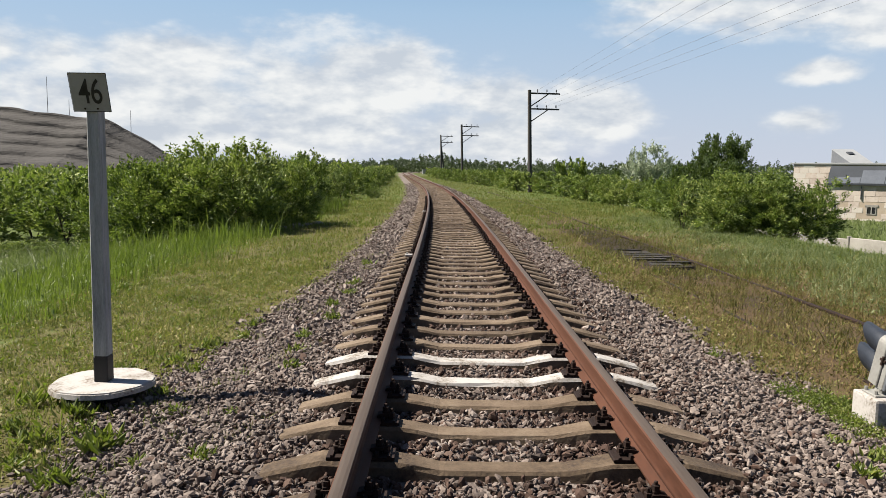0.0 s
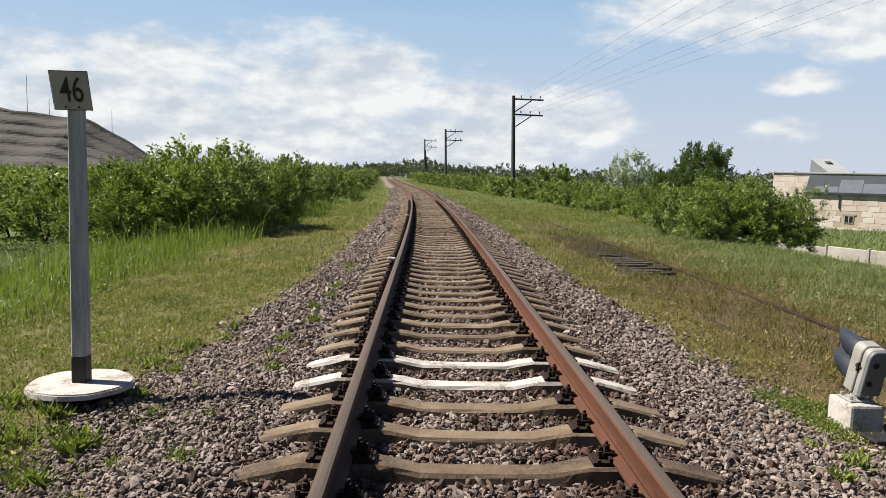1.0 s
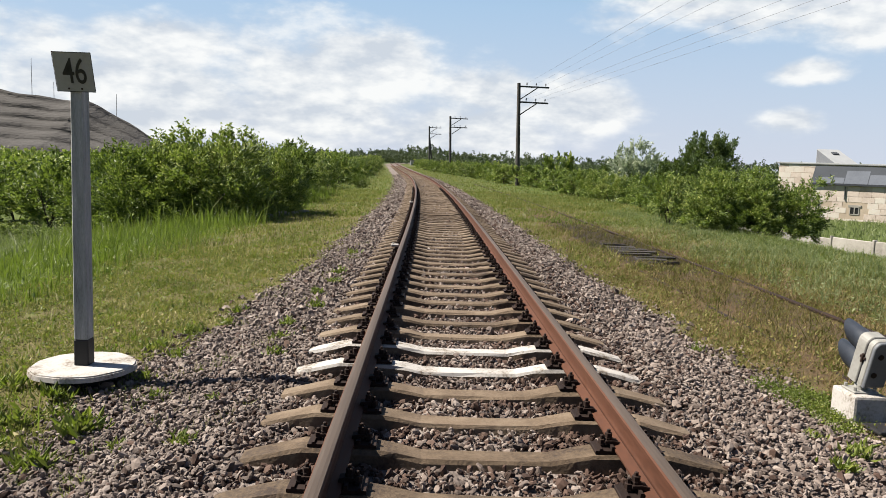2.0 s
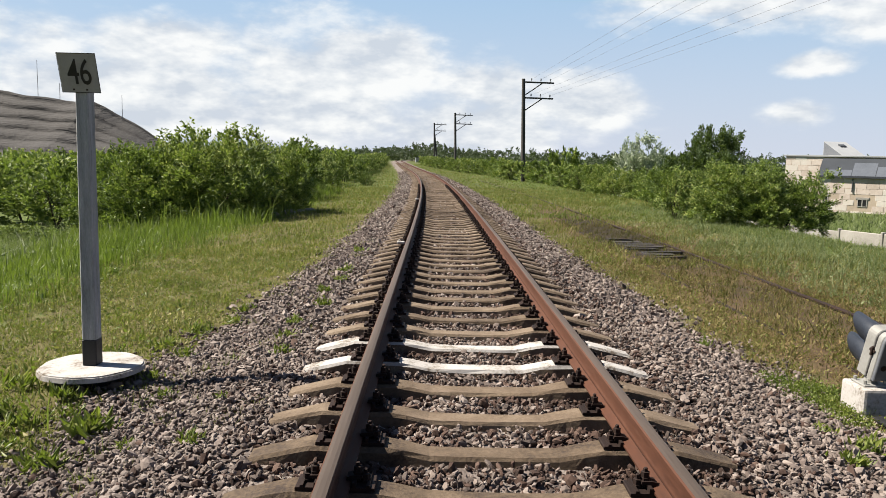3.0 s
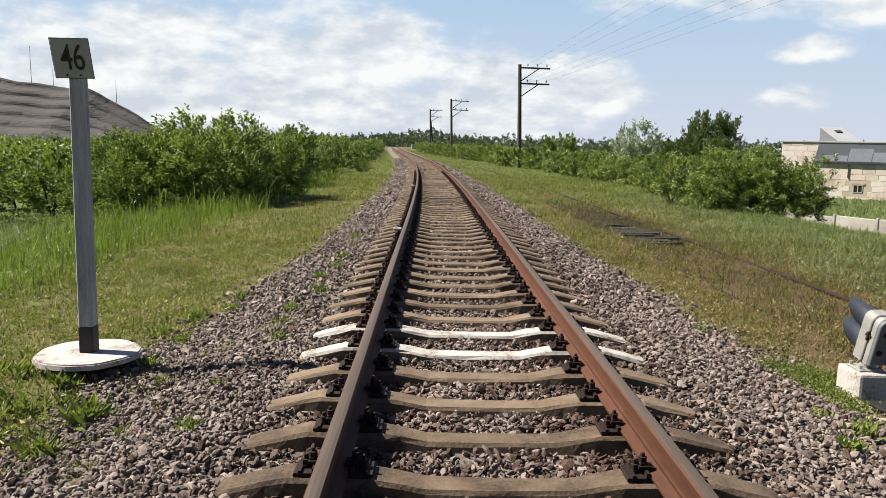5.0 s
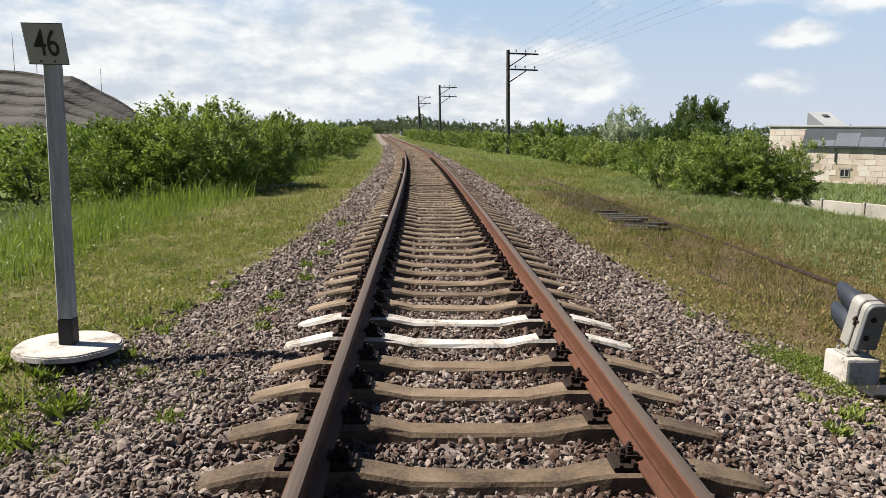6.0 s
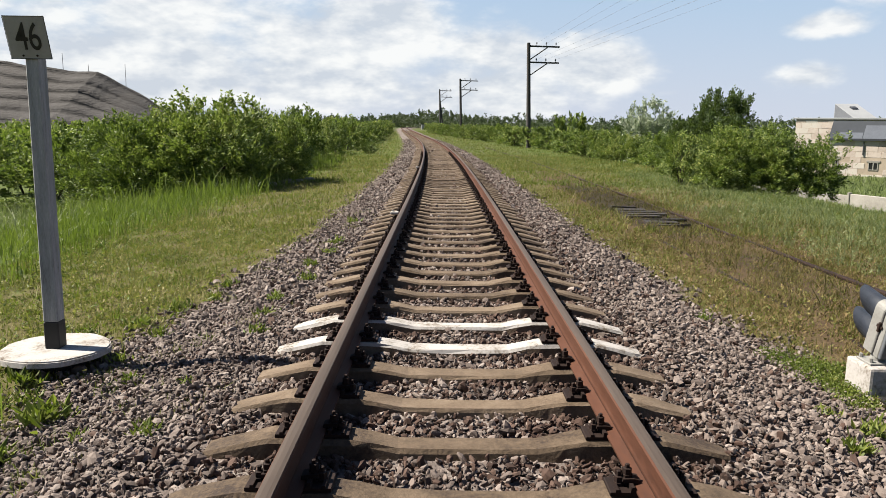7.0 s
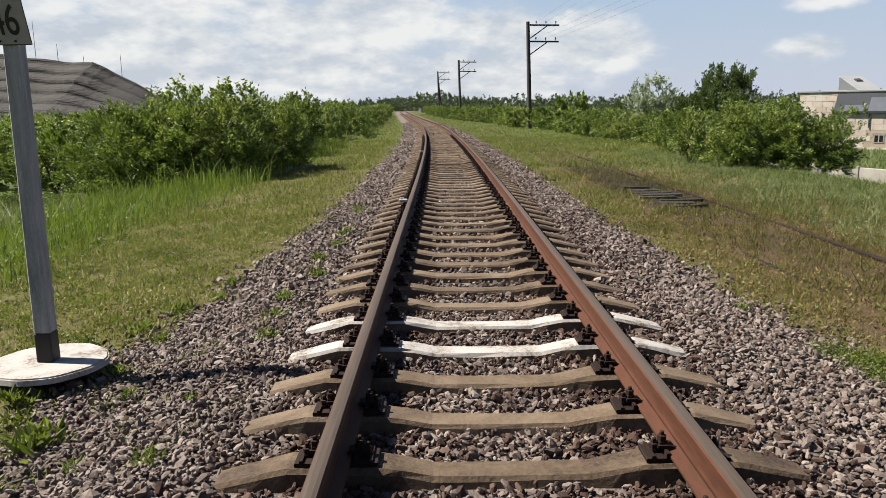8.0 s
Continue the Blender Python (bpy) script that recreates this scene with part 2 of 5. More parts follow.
def ground_material():
    """Soil under thin grass; the cover attribute says where crushed stone (red), dry soil (green) and fresh green (blue) lie."""
    m = bpy.data.materials.new("soil_and_turf")
    m.use_nodes = True
    nt = m.node_tree
    b = nt.nodes["Principled BSDF"]
    pos = nd(nt, "ShaderNodeNewGeometry").outputs["Position"]
    at = nt.nodes.new("ShaderNodeAttribute")
    at.attribute_name = "cover"
    w = nd(nt, "ShaderNodeSeparateColor", inp={0: at.outputs["Color"]}).outputs
    n1, n2, n3 = fractal(nt, pos, 0.35, 6), fractal(nt, pos, 3.5, 6), fractal(nt, pos, 30, 5)
    f = calc(nt, "ADD", calc(nt, "MULTIPLY", n2, 0.55), calc(nt, "MULTIPLY", n3, 0.45))
    turf = ramp(nt, f, [(0.3, (0.040, 0.037, 0.013)), (0.5, (0.080, 0.070, 0.028)), (0.7, (0.127, 0.106, 0.049))])
    fresh = ramp(nt, f, [(0.3, (0.029, 0.043, 0.010)), (0.5, (0.056, 0.077, 0.018)), (0.7, (0.087, 0.104, 0.032))])
    dry = ramp(nt, f, [(0.3, (0.034, 0.022, 0.013)), (0.5, (0.072, 0.049, 0.027)), (0.7, (0.117, 0.085, 0.045))])
    grit = ramp(nt, f, [(0.3, (0.041, 0.033, 0.030)), (0.5, (0.120, 0.099, 0.091)), (0.7, (0.214, 0.188, 0.171))])
    wobble = calc(nt, "MULTIPLY", calc(nt, "SUBTRACT", calc(nt, "ADD", calc(nt, "MULTIPLY", n2, 0.6), calc(nt, "MULTIPLY", n1, 0.4)), 0.5), 1.6)
    def weight(i):
        r = nd(nt, "ShaderNodeMapRange", inp={0: calc(nt, "ADD", w[i], wobble), 1: 0.35, 2: 0.65})
        return r.outputs[0]
    col = blend(nt, weight(0), blend(nt, weight(1), blend(nt, weight(2), turf, fresh), dry), grit)
    ash = ramp(nt, f, [(0.3, (0.010, 0.008, 0.006)), (0.5, (0.027, 0.020, 0.014)), (0.7, (0.056, 0.041, 0.028))])
    dark = nd(nt, "ShaderNodeMapRange", inp={0: calc(nt, "ADD", at.outputs["Alpha"], wobble), 1: 0.35, 2: 0.65}).outputs[0]
    col = blend(nt, dark, col, ash)
    nt.links.new(col, b.inputs["Base Color"])
    b.inputs["Roughness"].default_value = 0.95
    b.inputs["Specular IOR Level"].default_value = 0.15
    bp = nd(nt, "ShaderNodeBump", inp={"Strength": 0.7, "Distance": 0.04, "Height": calc(nt, "ADD", n3, n2)})
    nt.links.new(bp.outputs[0], b.inputs["Normal"])
    return m


M_GROUND = ground_material()

# ---- shape helpers ----
rng = np.random.default_rng(11)


def mesh_of(name, verts, faces, mats, index=None, smooth=False):
    me = bpy.data.meshes.new(name)
    me.from_pydata([tuple(v) for v in verts] if not isinstance(verts, np.ndarray) else verts.tolist(), [], faces if isinstance(faces, list) else faces.tolist())
    for m in mats if isinstance(mats, (list, tuple)) else [mats]:
        me.materials.append(m)
    if index is not None:
        me.polygons.foreach_set("material_index", index)
    if smooth:
        me.polygons.foreach_set("use_smooth", [True] * len(me.polygons))
    me.update()
    return me


def part(name, bm, material, parent=None, label="", smooth=False):
    """Links a bmesh (or a finished mesh) as one mesh object under a thing or a part."""
    if isinstance(bm, bmesh.types.BMesh):
        me = bpy.data.meshes.new(name)
        bm.to_mesh(me)
        bm.free()
        me.materials.append(material)
        if smooth:
            me.polygons.foreach_set("use_smooth", [True] * len(me.polygons))
    else:
        me = bm
    ob = new(name, me)
    if parent is not None:
        ob.parent = parent
    if label:
        ob["label"] = label
    return ob


def empty(name, m, label, category, group="", kind=""):
    e = new(name)
    e.empty_display_size = 0.1
    e.matrix_world = m
    return tagged(e, label, category, group, kind)


def box(bm, lo, hi, bevel=0.0, m=None, segments=1):
    """A box between two corners, with bevelled edges, added to bm."""
    r = bmesh.ops.create_cube(bm, size=1.0)
    vs = r["verts"]
    c = [(a + b) / 2 for a, b in zip(lo, hi)]
    s = [abs(b - a) for a, b in zip(lo, hi)]
    bmesh.ops.transform(bm, matrix=Matrix.LocRotScale(c, None, s), verts=vs)
    if bevel:
        es = list({e for v in vs for e in v.link_edges})
        r = bmesh.ops.bevel(bm, geom=es, offset=bevel, segments=segments, affect="EDGES", profile=0.6)
        vs = list({v for f in r["faces"] for v in f.verts} | {v for v in vs if v.is_valid})
    if m is not None:
        bmesh.ops.transform(bm, matrix=m, verts=vs)
    return bm


def rod(bm, a, b, ra, rb=None, n=10, caps=True):
    """A tapered round bar from a to b."""
    a, b = Vector(a), Vector(b)
    r = bmesh.ops.create_cone(bm, cap_ends=caps, segments=n, radius1=ra, radius2=ra if rb is None else rb, depth=(b - a).length)
    q = (b - a).to_track_quat("Z", "Y").to_matrix().to_4x4()
    bmesh.ops.transform(bm, matrix=Matrix.Translation((a + b) / 2) @ q, verts=r["verts"])
    return bm


def smooth_step(x, a, b):
    t = np.clip((np.asarray(x, float) - a) / (b - a), 0, 1)
    return t * t * (3 - 2 * t)


# ---- the line of the railway and the lie of the land ----
_ys = np.arange(-60, 1200, 1.0)
_sl = np.where(_ys < 14, 0, np.where(_ys < 92, -(_ys - 14) / 1120, -78 / 1120.0))
_sl = _sl + smooth_step(_ys, 205, 285) * 0.125
_cx = np.cumsum(_sl)
_cx -= _cx[np.searchsorted(_ys, 10)]


def mid(y):
    """Sideways place of the track's middle line at y."""
    return np.interp(y, _ys, _cx)


def rise(y):
    """Height of the line above its level at the start."""
    return 0.85 * smooth_step(y, 70, 270)


def bumps(x, y, s):
    return (np.sin(x * 1.7 / s + 1.3) * np.sin(y * 1.3 / s + 0.4) + 0.6 * np.sin(x * 3.1 / s - y * 2.3 / s + 2.0) + 0.4 * np.sin(x * 5.3 / s + y * 4.7 / s)) / 2


def ballast_edge(y):
    """Half width of the crushed stone, narrowing along the line where turf creeps in."""
    y = np.asarray(y, float)
    return 2.74 - 0.46 * smooth_step(y, 6.0, 16.0) + 0.10 * np.sin(y * 1.9) * np.sin(y * 0.7 + 1) + 0.06 * np.sin(y * 5.1)


def land(x, y):
    """Height of the ground."""
    x, y = np.asarray(x, float), np.asarray(y, float)
    u = x - mid(y)
    z = np.where(np.abs(u) < 1.5, -0.112, -0.112 - 0.175 * smooth_step(np.abs(u), 1.5, 2.75))
    z = z - 0.06 * smooth_step(np.abs(u), 2.7, 6)
    z = z - 2.0 * smooth_step(-u, 5.2, 17) - 1.2 * smooth_step(-u, 17, 50)
    z = z - 2.4 * smooth_step(u, 9.6, 17.5) + 0.2 * smooth_step(u, 28, 40)
    out = smooth_step(np.abs(u), 2.6, 4.0)
    z = z + bumps(x, y, 1.3) * 0.03 * out + bumps(x, y, 5) * 0.07 * smooth_step(np.abs(u), 4, 9)
    z = z + 0.11 * np.exp(-(((x + 3.0) / 0.55) ** 2 + ((y - 6.95) / 0.6) ** 2))
    far = smooth_step(np.hypot(x, y), 350, 1200)
    return z + rise(y) * (1 - smooth_step(np.abs(u), 25, 80)) + far * 9.0 * (0.6 + 0.4 * np.sin(x / 190.0 + 1.0))


def steps(near, far, d, grow):
    out, p = [near], near
    while p < far:
        p += d
        d *= grow
        out.append(p)
    return out


gx = np.array(sorted([-v for v in steps(14, 4200, 0.4, 1.10)] + list(np.arange(-13.7, 14.9, 0.36)) + steps(15, 4200, 0.4, 1.10)))
gy = np.array(sorted([-v for v in steps(0, 4200, 1.0, 1.2)][1:] + list(np.arange(0, 30, 0.3)) + steps(30, 4300, 0.4, 1.045)))
XX, YY = np.meshgrid(gx, gy)
ZZ = land(XX, YY)
nx, ny = len(gx), len(gy)
idx = np.arange(nx * ny).reshape(ny, nx)
quads = np.stack([idx[:-1, :-1], idx[:-1, 1:], idx[1:, 1:], idx[1:, :-1]], -1).reshape(-1, 4)
g_me = mesh_of("ground", np.stack([XX, YY, ZZ], -1).reshape(-1, 3), quads, M_GROUND, smooth=True)
U = (XX - mid(YY)).ravel()
Yr = YY.ravel()
stone_w = 1.25 - smooth_step(np.abs(U) - ballast_edge(Yr), -0.42, 0.38) * 1.5
siding = np.exp(-((U - 4.6) / 1.6) ** 2) * smooth_step(Yr, 4, 8) * (1 - smooth_step(Yr, 24, 60))
dry_w = -0.3 + 1.05 * siding + 0.42 * smooth_step(U, 2.6, 3.2) * (1 - smooth_step(U, 6.5, 8.0)) * (1 - smooth_step(Yr, 16, 40)) + 0.45 * np.exp(-((U + 3.2) / 0.6) ** 2) * (1 - smooth_step(Yr, 6, 14))
fresh_w = 0.1 + 0.8 * smooth_step(-U, 4.2, 6.5) + 0.75 * smooth_step(U, 6.8, 9.5) + 0.45 * smooth_step(Yr, 15, 45)
ash_w = 0.47 * np.exp(-((U - 4.45) / 0.85) ** 4) * smooth_step(Yr, 7.5, 10) * (1 - smooth_step(Yr, 26, 40)) + 1.1 * np.exp(-(((U - 4.40) / 0.80) ** 4 + ((Yr - 18.0) / 2.4) ** 4)) + 0.75 * np.exp(-(((U - 4.3) / 0.7) ** 2 + ((Yr - 22.0) / 3.0) ** 2))
cov = g_me.color_attributes.new("cover", "FLOAT_COLOR", "POINT")
cov.data.foreach_set("color", np.stack([np.clip(stone_w, 0, 1), np.clip(dry_w, 0, 1), np.clip(fresh_w, 0, 1), np.clip(ash_w, 0, 1)], -1).ravel())
tagged(new("ground", g_me), "embankment soil with thin yellowing turf and bare patches", "ground", kind="structure")


# ---- the railway ----
RAIL_PARTS = {
    "rail_foot": [(-0.075, 0.0), (0.075, 0.0), (0.075, 0.011), (0.020, 0.029), (-0.020, 0.029), (-0.075, 0.011)],
    "rail_web": [(0.020, 0.029), (0.013, 0.040), (0.0095, 0.060), (0.009, 0.085), (0.0095, 0.108), (0.013, 0.126), (0.022, 0.137), (-0.022, 0.137), (-0.013, 0.126), (-0.0095, 0.108), (-0.009, 0.085), (-0.0095, 0.060), (-0.013, 0.040), (-0.020, 0.029)],
    "rail_head": [(0.022, 0.137), (0.0355, 0.146), (0.0365, 0.168), (0.030, 0.1765), (0.012, 0.180), (-0.012, 0.180), (-0.030, 0.1765), (-0.0365, 0.168), (-0.0355, 0.146), (-0.022, 0.137)],
}


def rail(off, y0, y1, base, label, group, sides, top, shift=0.0, step=1.5):
    """A rail swept along the line: foot, web and rounded head."""
    e = empty("rail", pose(0, 0, 0), label, "rail", group)
    ys = np.arange(y0, y1 + 0.01, step)
    for nm, prof in RAIL_PARTS.items():
        n = len(prof)
        verts, faces, ind = [], [], []
        for y in ys:
            cx, zb = float(mid(y)) + off, base + float(rise(y))
            verts += [(cx + px, y, zb + pz) for px, pz in prof]
        for k in range(len(ys) - 1):
            for i in range(n):
                j = (i + 1) % n
                faces.append((k * n + j, k * n + i, (k + 1) * n + i, (k + 1) * n + j))
                ind.append(1 if nm == "rail_head" and i in (3, 4, 5) else 0)
        faces += [tuple(range(n)), tuple(reversed(range((len(ys) - 1) * n, len(ys) * n)))]
        part(nm, mesh_of(nm, verts, faces, [sides, top], ind + [0, 0], nm == "rail_web"), sides, e)


rail(-0.797, -12, 420, 0.02, "rust-brown steel rail with a dull worn head on concrete sleepers", "rails of the main track", M_RUST, M_RAIL_TOP)
rail(0.797, -12, 420, 0.02, "orange-rusted steel rail with a dull worn head on concrete sleepers", "rails of the main track", M_RUST, M_RAIL_TOP)


def sleeper_mesh(name, mat, seed):
    """A concrete sleeper: low waist, raised rail seats, sloping ends, chamfered and chipped edges."""
    r = np.random.default_rng(seed)
    st = [(-1.36, -0.082, 0.070), (-1.30, -0.066, 0.078), (-1.12, -0.022, 0.082), (-1.02, 0.0, 0.085), (-0.60, -0.004, 0.085), (-0.50, -0.022, 0.082), (-0.36, -0.050, 0.078), (-0.12, -0.054, 0.076)]
    st = st + [(-x, z, w) for x, z, w in reversed(st)]
    verts, faces = [], []
    for x, zt, w in st:
        j = r.normal(0, 0.003, 6)
        verts += [(x, -0.108, -0.21), (x, -w - 0.010 + j[0], zt - 0.020 + j[1]), (x, -w + 0.006 + j[2], zt + j[3] * 0.5),
                  (x, w - 0.006 + j[4], zt + j[5] * 0.5), (x, w + 0.010 + j[1], zt - 0.020 + j[2]), (x, 0.108, -0.21)]
    for k in range(len(st) - 1):
        for i in range(6):
            q = (i + 1) % 6
            faces.append((k * 6 + i, k * 6 + q, (k + 1) * 6 + q, (k + 1) * 6 + i))
    faces += [tuple(reversed(range(6))), tuple(range((len(st) - 1) * 6, len(st) * 6))]
    ind = None
    if isinstance(mat, list):
        ind = [0 if i % 6 in (1, 2, 3) else 1 for i in range((len(st) - 1) * 6)] + [1, 1]
    return mesh_of(name, verts, faces, mat, ind)


def swept(profile, half):
    """A closed outline in x and z drawn out along y as one shape."""
    bm = bmesh.new()
    va = [bm.verts.new((x, -half, z)) for x, z in profile]
    vb = [bm.verts.new((x, half, z)) for x, z in profile]
    n = len(profile)
    for i in range(n):
        bm.faces.new((va[i], va[(i + 1) % n], vb[(i + 1) % n], vb[i]))
    bm.faces.new(va), bm.faces.new(list(reversed(vb)))
    bmesh.ops.recalc_face_normals(bm, faces=bm.faces)
    return bm


def plate_bm():
    """Ribbed iron tie plate under the rail."""
    right = [(0.19, 0.0), (0.19, 0.015), (0.187, 0.018), (0.167, 0.018), (0.165, 0.030), (0.151, 0.030), (0.149, 0.018), (0.101, 0.018), (0.099, 0.042), (0.083, 0.042), (0.081, 0.018)]
    return swept(right + [(-x, z) for x, z in reversed(right)], 0.075)


def clamp_bm(s):
    """Clip pressed on the rail's foot."""
    return swept([(s * x, z) for x, z in ((0.050, 0.036), (0.079, 0.036), (0.079, 0.0425), (0.126, 0.0425), (0.128, 0.046), (0.126, 0.058), (0.078, 0.060), (0.052, 0.054))], 0.031)


def bolt_bm(x, top, washer):
    """Upright bolt with a spring washer and a nut, turned as one shape."""
    bm = bmesh.new()
    w = washer
    rows = []
    for r, z in ((0.011, 0.018), (0.011, w), (0.024, w), (0.024, w + 0.013), (0.021, w + 0.014), (0.021, w + 0.040), (0.011, w + 0.042), (0.011, top - 0.003), (0.008, top)):
        rows.append([bm.verts.new((x + r * math.cos(k * 1.0472), r * math.sin(k * 1.0472), z)) for k in range(6)])
    for p, q in zip(rows, rows[1:]):
        for k in range(6):
            bm.faces.new((p[k], p[(k + 1) % 6], q[(k + 1) % 6], q[k]))
    bm.faces.new(rows[-1])
    bmesh.ops.recalc_face_normals(bm, faces=bm.faces)
    return bm


def as_mesh(name, bm, mat):
    me = bpy.data.meshes.new(name)
    bm.to_mesh(me)
    bm.free()
    me.materials.append(mat)
    return me


ME_PLATE = as_mesh("tie_plate", plate_bm(), M_IRON)
ME_CLAMP = {s: as_mesh("clamp", clamp_bm(s), M_IRON) for s in (-1, 1)}
ME_BOLT = {s: as_mesh("clamp_bolt", bolt_bm(s * 0.104, 0.118, 0.058), M_IRON) for s in (-1, 1)}
ME_ANCHOR = {s: as_mesh("anchor_bolt", bolt_bm(s * 0.140, 0.086, 0.020), M_IRON) for s in (-1, 1)}
jm = bmesh.new()
for m_ in (*ME_CLAMP.values(), *ME_BOLT.values(), *ME_ANCHOR.values()):
    jm.from_mesh(m_)
ME_JOINED = as_mesh("fastening", jm, M_IRON)
BODIES = [sleeper_mesh("sleeper", M_SLEEPER, k) for k in range(5)]
WHITES = [sleeper_mesh("sleeper", [M_WHITE_CONC, M_SLEEPER], 20 + k) for k in range(2)]

SLEEPERS = [7.02 - 0.578 * k for k in range(24, 0, -1)] + [7.02, 7.64]
while SLEEPERS[-1] < 175:
    SLEEPERS.append(SLEEPERS[-1] + 0.565)


def turned(y, dx=0.0):
    """The pose of something laid square across the line at y."""
    a = math.atan2(float(mid(y + 0.5) - mid(y - 0.5)), 1.0)
    return Matrix.Translation((float(mid(y)), y, float(rise(y)))) @ Matrix.Rotation(-a, 4, "Z") @ Matrix.Translation((dx, 0, 0))


for k, y in enumerate(SLEEPERS):
    white = k in (24, 25)
    ob = new("sleeper", WHITES[k - 24] if white else BODIES[int(rng.integers(5))])
    ob.matrix_world = turned(y) @ pose(rng.normal(0, 0.006), rng.normal(0, 0.008), rng.normal(0, 0.003), 0, rng.normal(0, 0.12), rng.normal(0, 0.25))
    tagged(ob, "whitewashed concrete sleeper in grey ballast" if white else "weathered tan concrete sleeper half sunk in ballast", "sleeper", "sleepers of the main track")
    if y > 46 or y < 1.5:
        continue
    for s in (-1, 1):
        pl = part("tie_plate", ME_PLATE, M_IRON, ob, "dark rusted iron tie plate with bolts")
        pl.matrix_local = Matrix.Translation((s * 0.797, 0, 0.002))
        if y < 21:
            for q in (-1, 1):
                part("clamp", ME_CLAMP[q], M_IRON, pl)
                part("clamp_bolt", ME_BOLT[q], M_IRON, pl)
                part("anchor_bolt", ME_ANCHOR[q], M_IRON, pl)
        else:
            tagged(part("fastening", ME_JOINED, M_IRON, pl), kind="stuff")


# ---- leaves, blades and stones by the thousand ----
def leaves_mesh(name, pos, out, size, mat, slim=0.55, droop=0.5, level=0.8):
    """One folded four-cornered leaf at each place; out: the way each leaf points; level: how far they lie flat to the sky."""
    n = len(pos)
    d = out + rng.normal(0, droop, (n, 3))
    d /= np.linalg.norm(d, axis=1)[:, None] + 1e-9
    s = np.cross(d, rng.normal(0, 0.55, (n, 3)) + 0.75 * level * out + np.array([0, 0, level]))
    s /= np.linalg.norm(s, axis=1)[:, None] + 1e-9
    w = np.cross(d, s)
    L = (size * rng.uniform(0.6, 1.3, n))[:, None]
    a = pos
    b = pos + d * L * 0.45 + s * L * slim * 0.5 + w * L * 0.10
    c = pos + d * L
    e = pos + d * L * 0.45 - s * L * slim * 0.5 + w * L * 0.10
    v = np.stack([a, b, c, e], 1).reshape(-1, 3)
    i = np.arange(n)[:, None] * 4
    f = np.concatenate([i + np.array([[0, 1, 2]]), i + np.array([[0, 2, 3]])], 1).reshape(-1, 3)
    return mesh_of(name, v, f, mat)


def crown_points(blobs, n, clump, rnd):
    """Places in clumps near the skins of several ellipsoids (x, y, z, rx, ry, rz), with gaps, and the way out at each."""
    vol = np.array([b[3] * b[4] + b[4] * b[5] + b[3] * b[5] for b in blobs])
    pts, outs = [], []
    twigs = max(8, n // 56)
    for b, share in zip(blobs, vol / vol.sum()):
        m = max(3, int(twigs * share))
        d = rnd.normal(0, 1, (m, 3))
        d /= np.linalg.norm(d, axis=1)[:, None]
        d[:, 2] = np.where(d[:, 2] < -0.8, -d[:, 2] * 0.6, d[:, 2])
        r = 0.66 + 0.42 * rnd.random(m) ** 0.7
        r *= 1 + 0.16 * np.sin(d[:, 0] * 5 + b[0] * 9) * np.sin(d[:, 2] * 6 + b[1] * 7)
        c = np.array(b[:3]) + d * np.array(b[3:]) * r[:, None]
        k = max(4, int(n * share / m))
        tip = d + np.array([0, 0, 0.5])
        along = rnd.random((m, k, 1)) * 2 - 1.2
        p = c[:, None] + tip[:, None] * along * clump + rnd.normal(0, clump * 0.45, (m, k, 3))
        pts.append(p.reshape(-1, 3))
        outs.append(np.repeat(tip, k, 0))
    return np.concatenate(pts), np.concatenate(outs)


def limbs_bm(height, spread, stems, radius, rnd):
    """Several tapered stems rising from one root, each with two side limbs."""
    bm = bmesh.new()
    for k in range(stems):
        a = rnd.uniform(0, 6.28)
        foot = Vector((math.cos(a), math.sin(a), 0)) * radius * (0 if stems == 1 else 1.5)
        p0, r0 = foot - Vector((0, 0, 0.15)), radius
        for q in range(3):
            p1 = foot + Vector((math.cos(a) * spread, math.sin(a) * spread, 0)) * (q + 1) / 3 * rnd.uniform(0.4, 1) + Vector((0, 0, height * (q + 1) / 3.4))
            r1 = r0 * 0.65
            rod(bm, p0, p1, r0, r1, 5, False)
            if q:
                b = rnd.uniform(0, 6.28)
                rod(bm, p0, p0 + Vector((math.cos(b) * spread * 0.8, math.sin(b) * spread * 0.8, height * 0.3)), r0 * 0.6, r0 * 0.2, 4, False)
            p0, r0 = p1, r1
    return bm


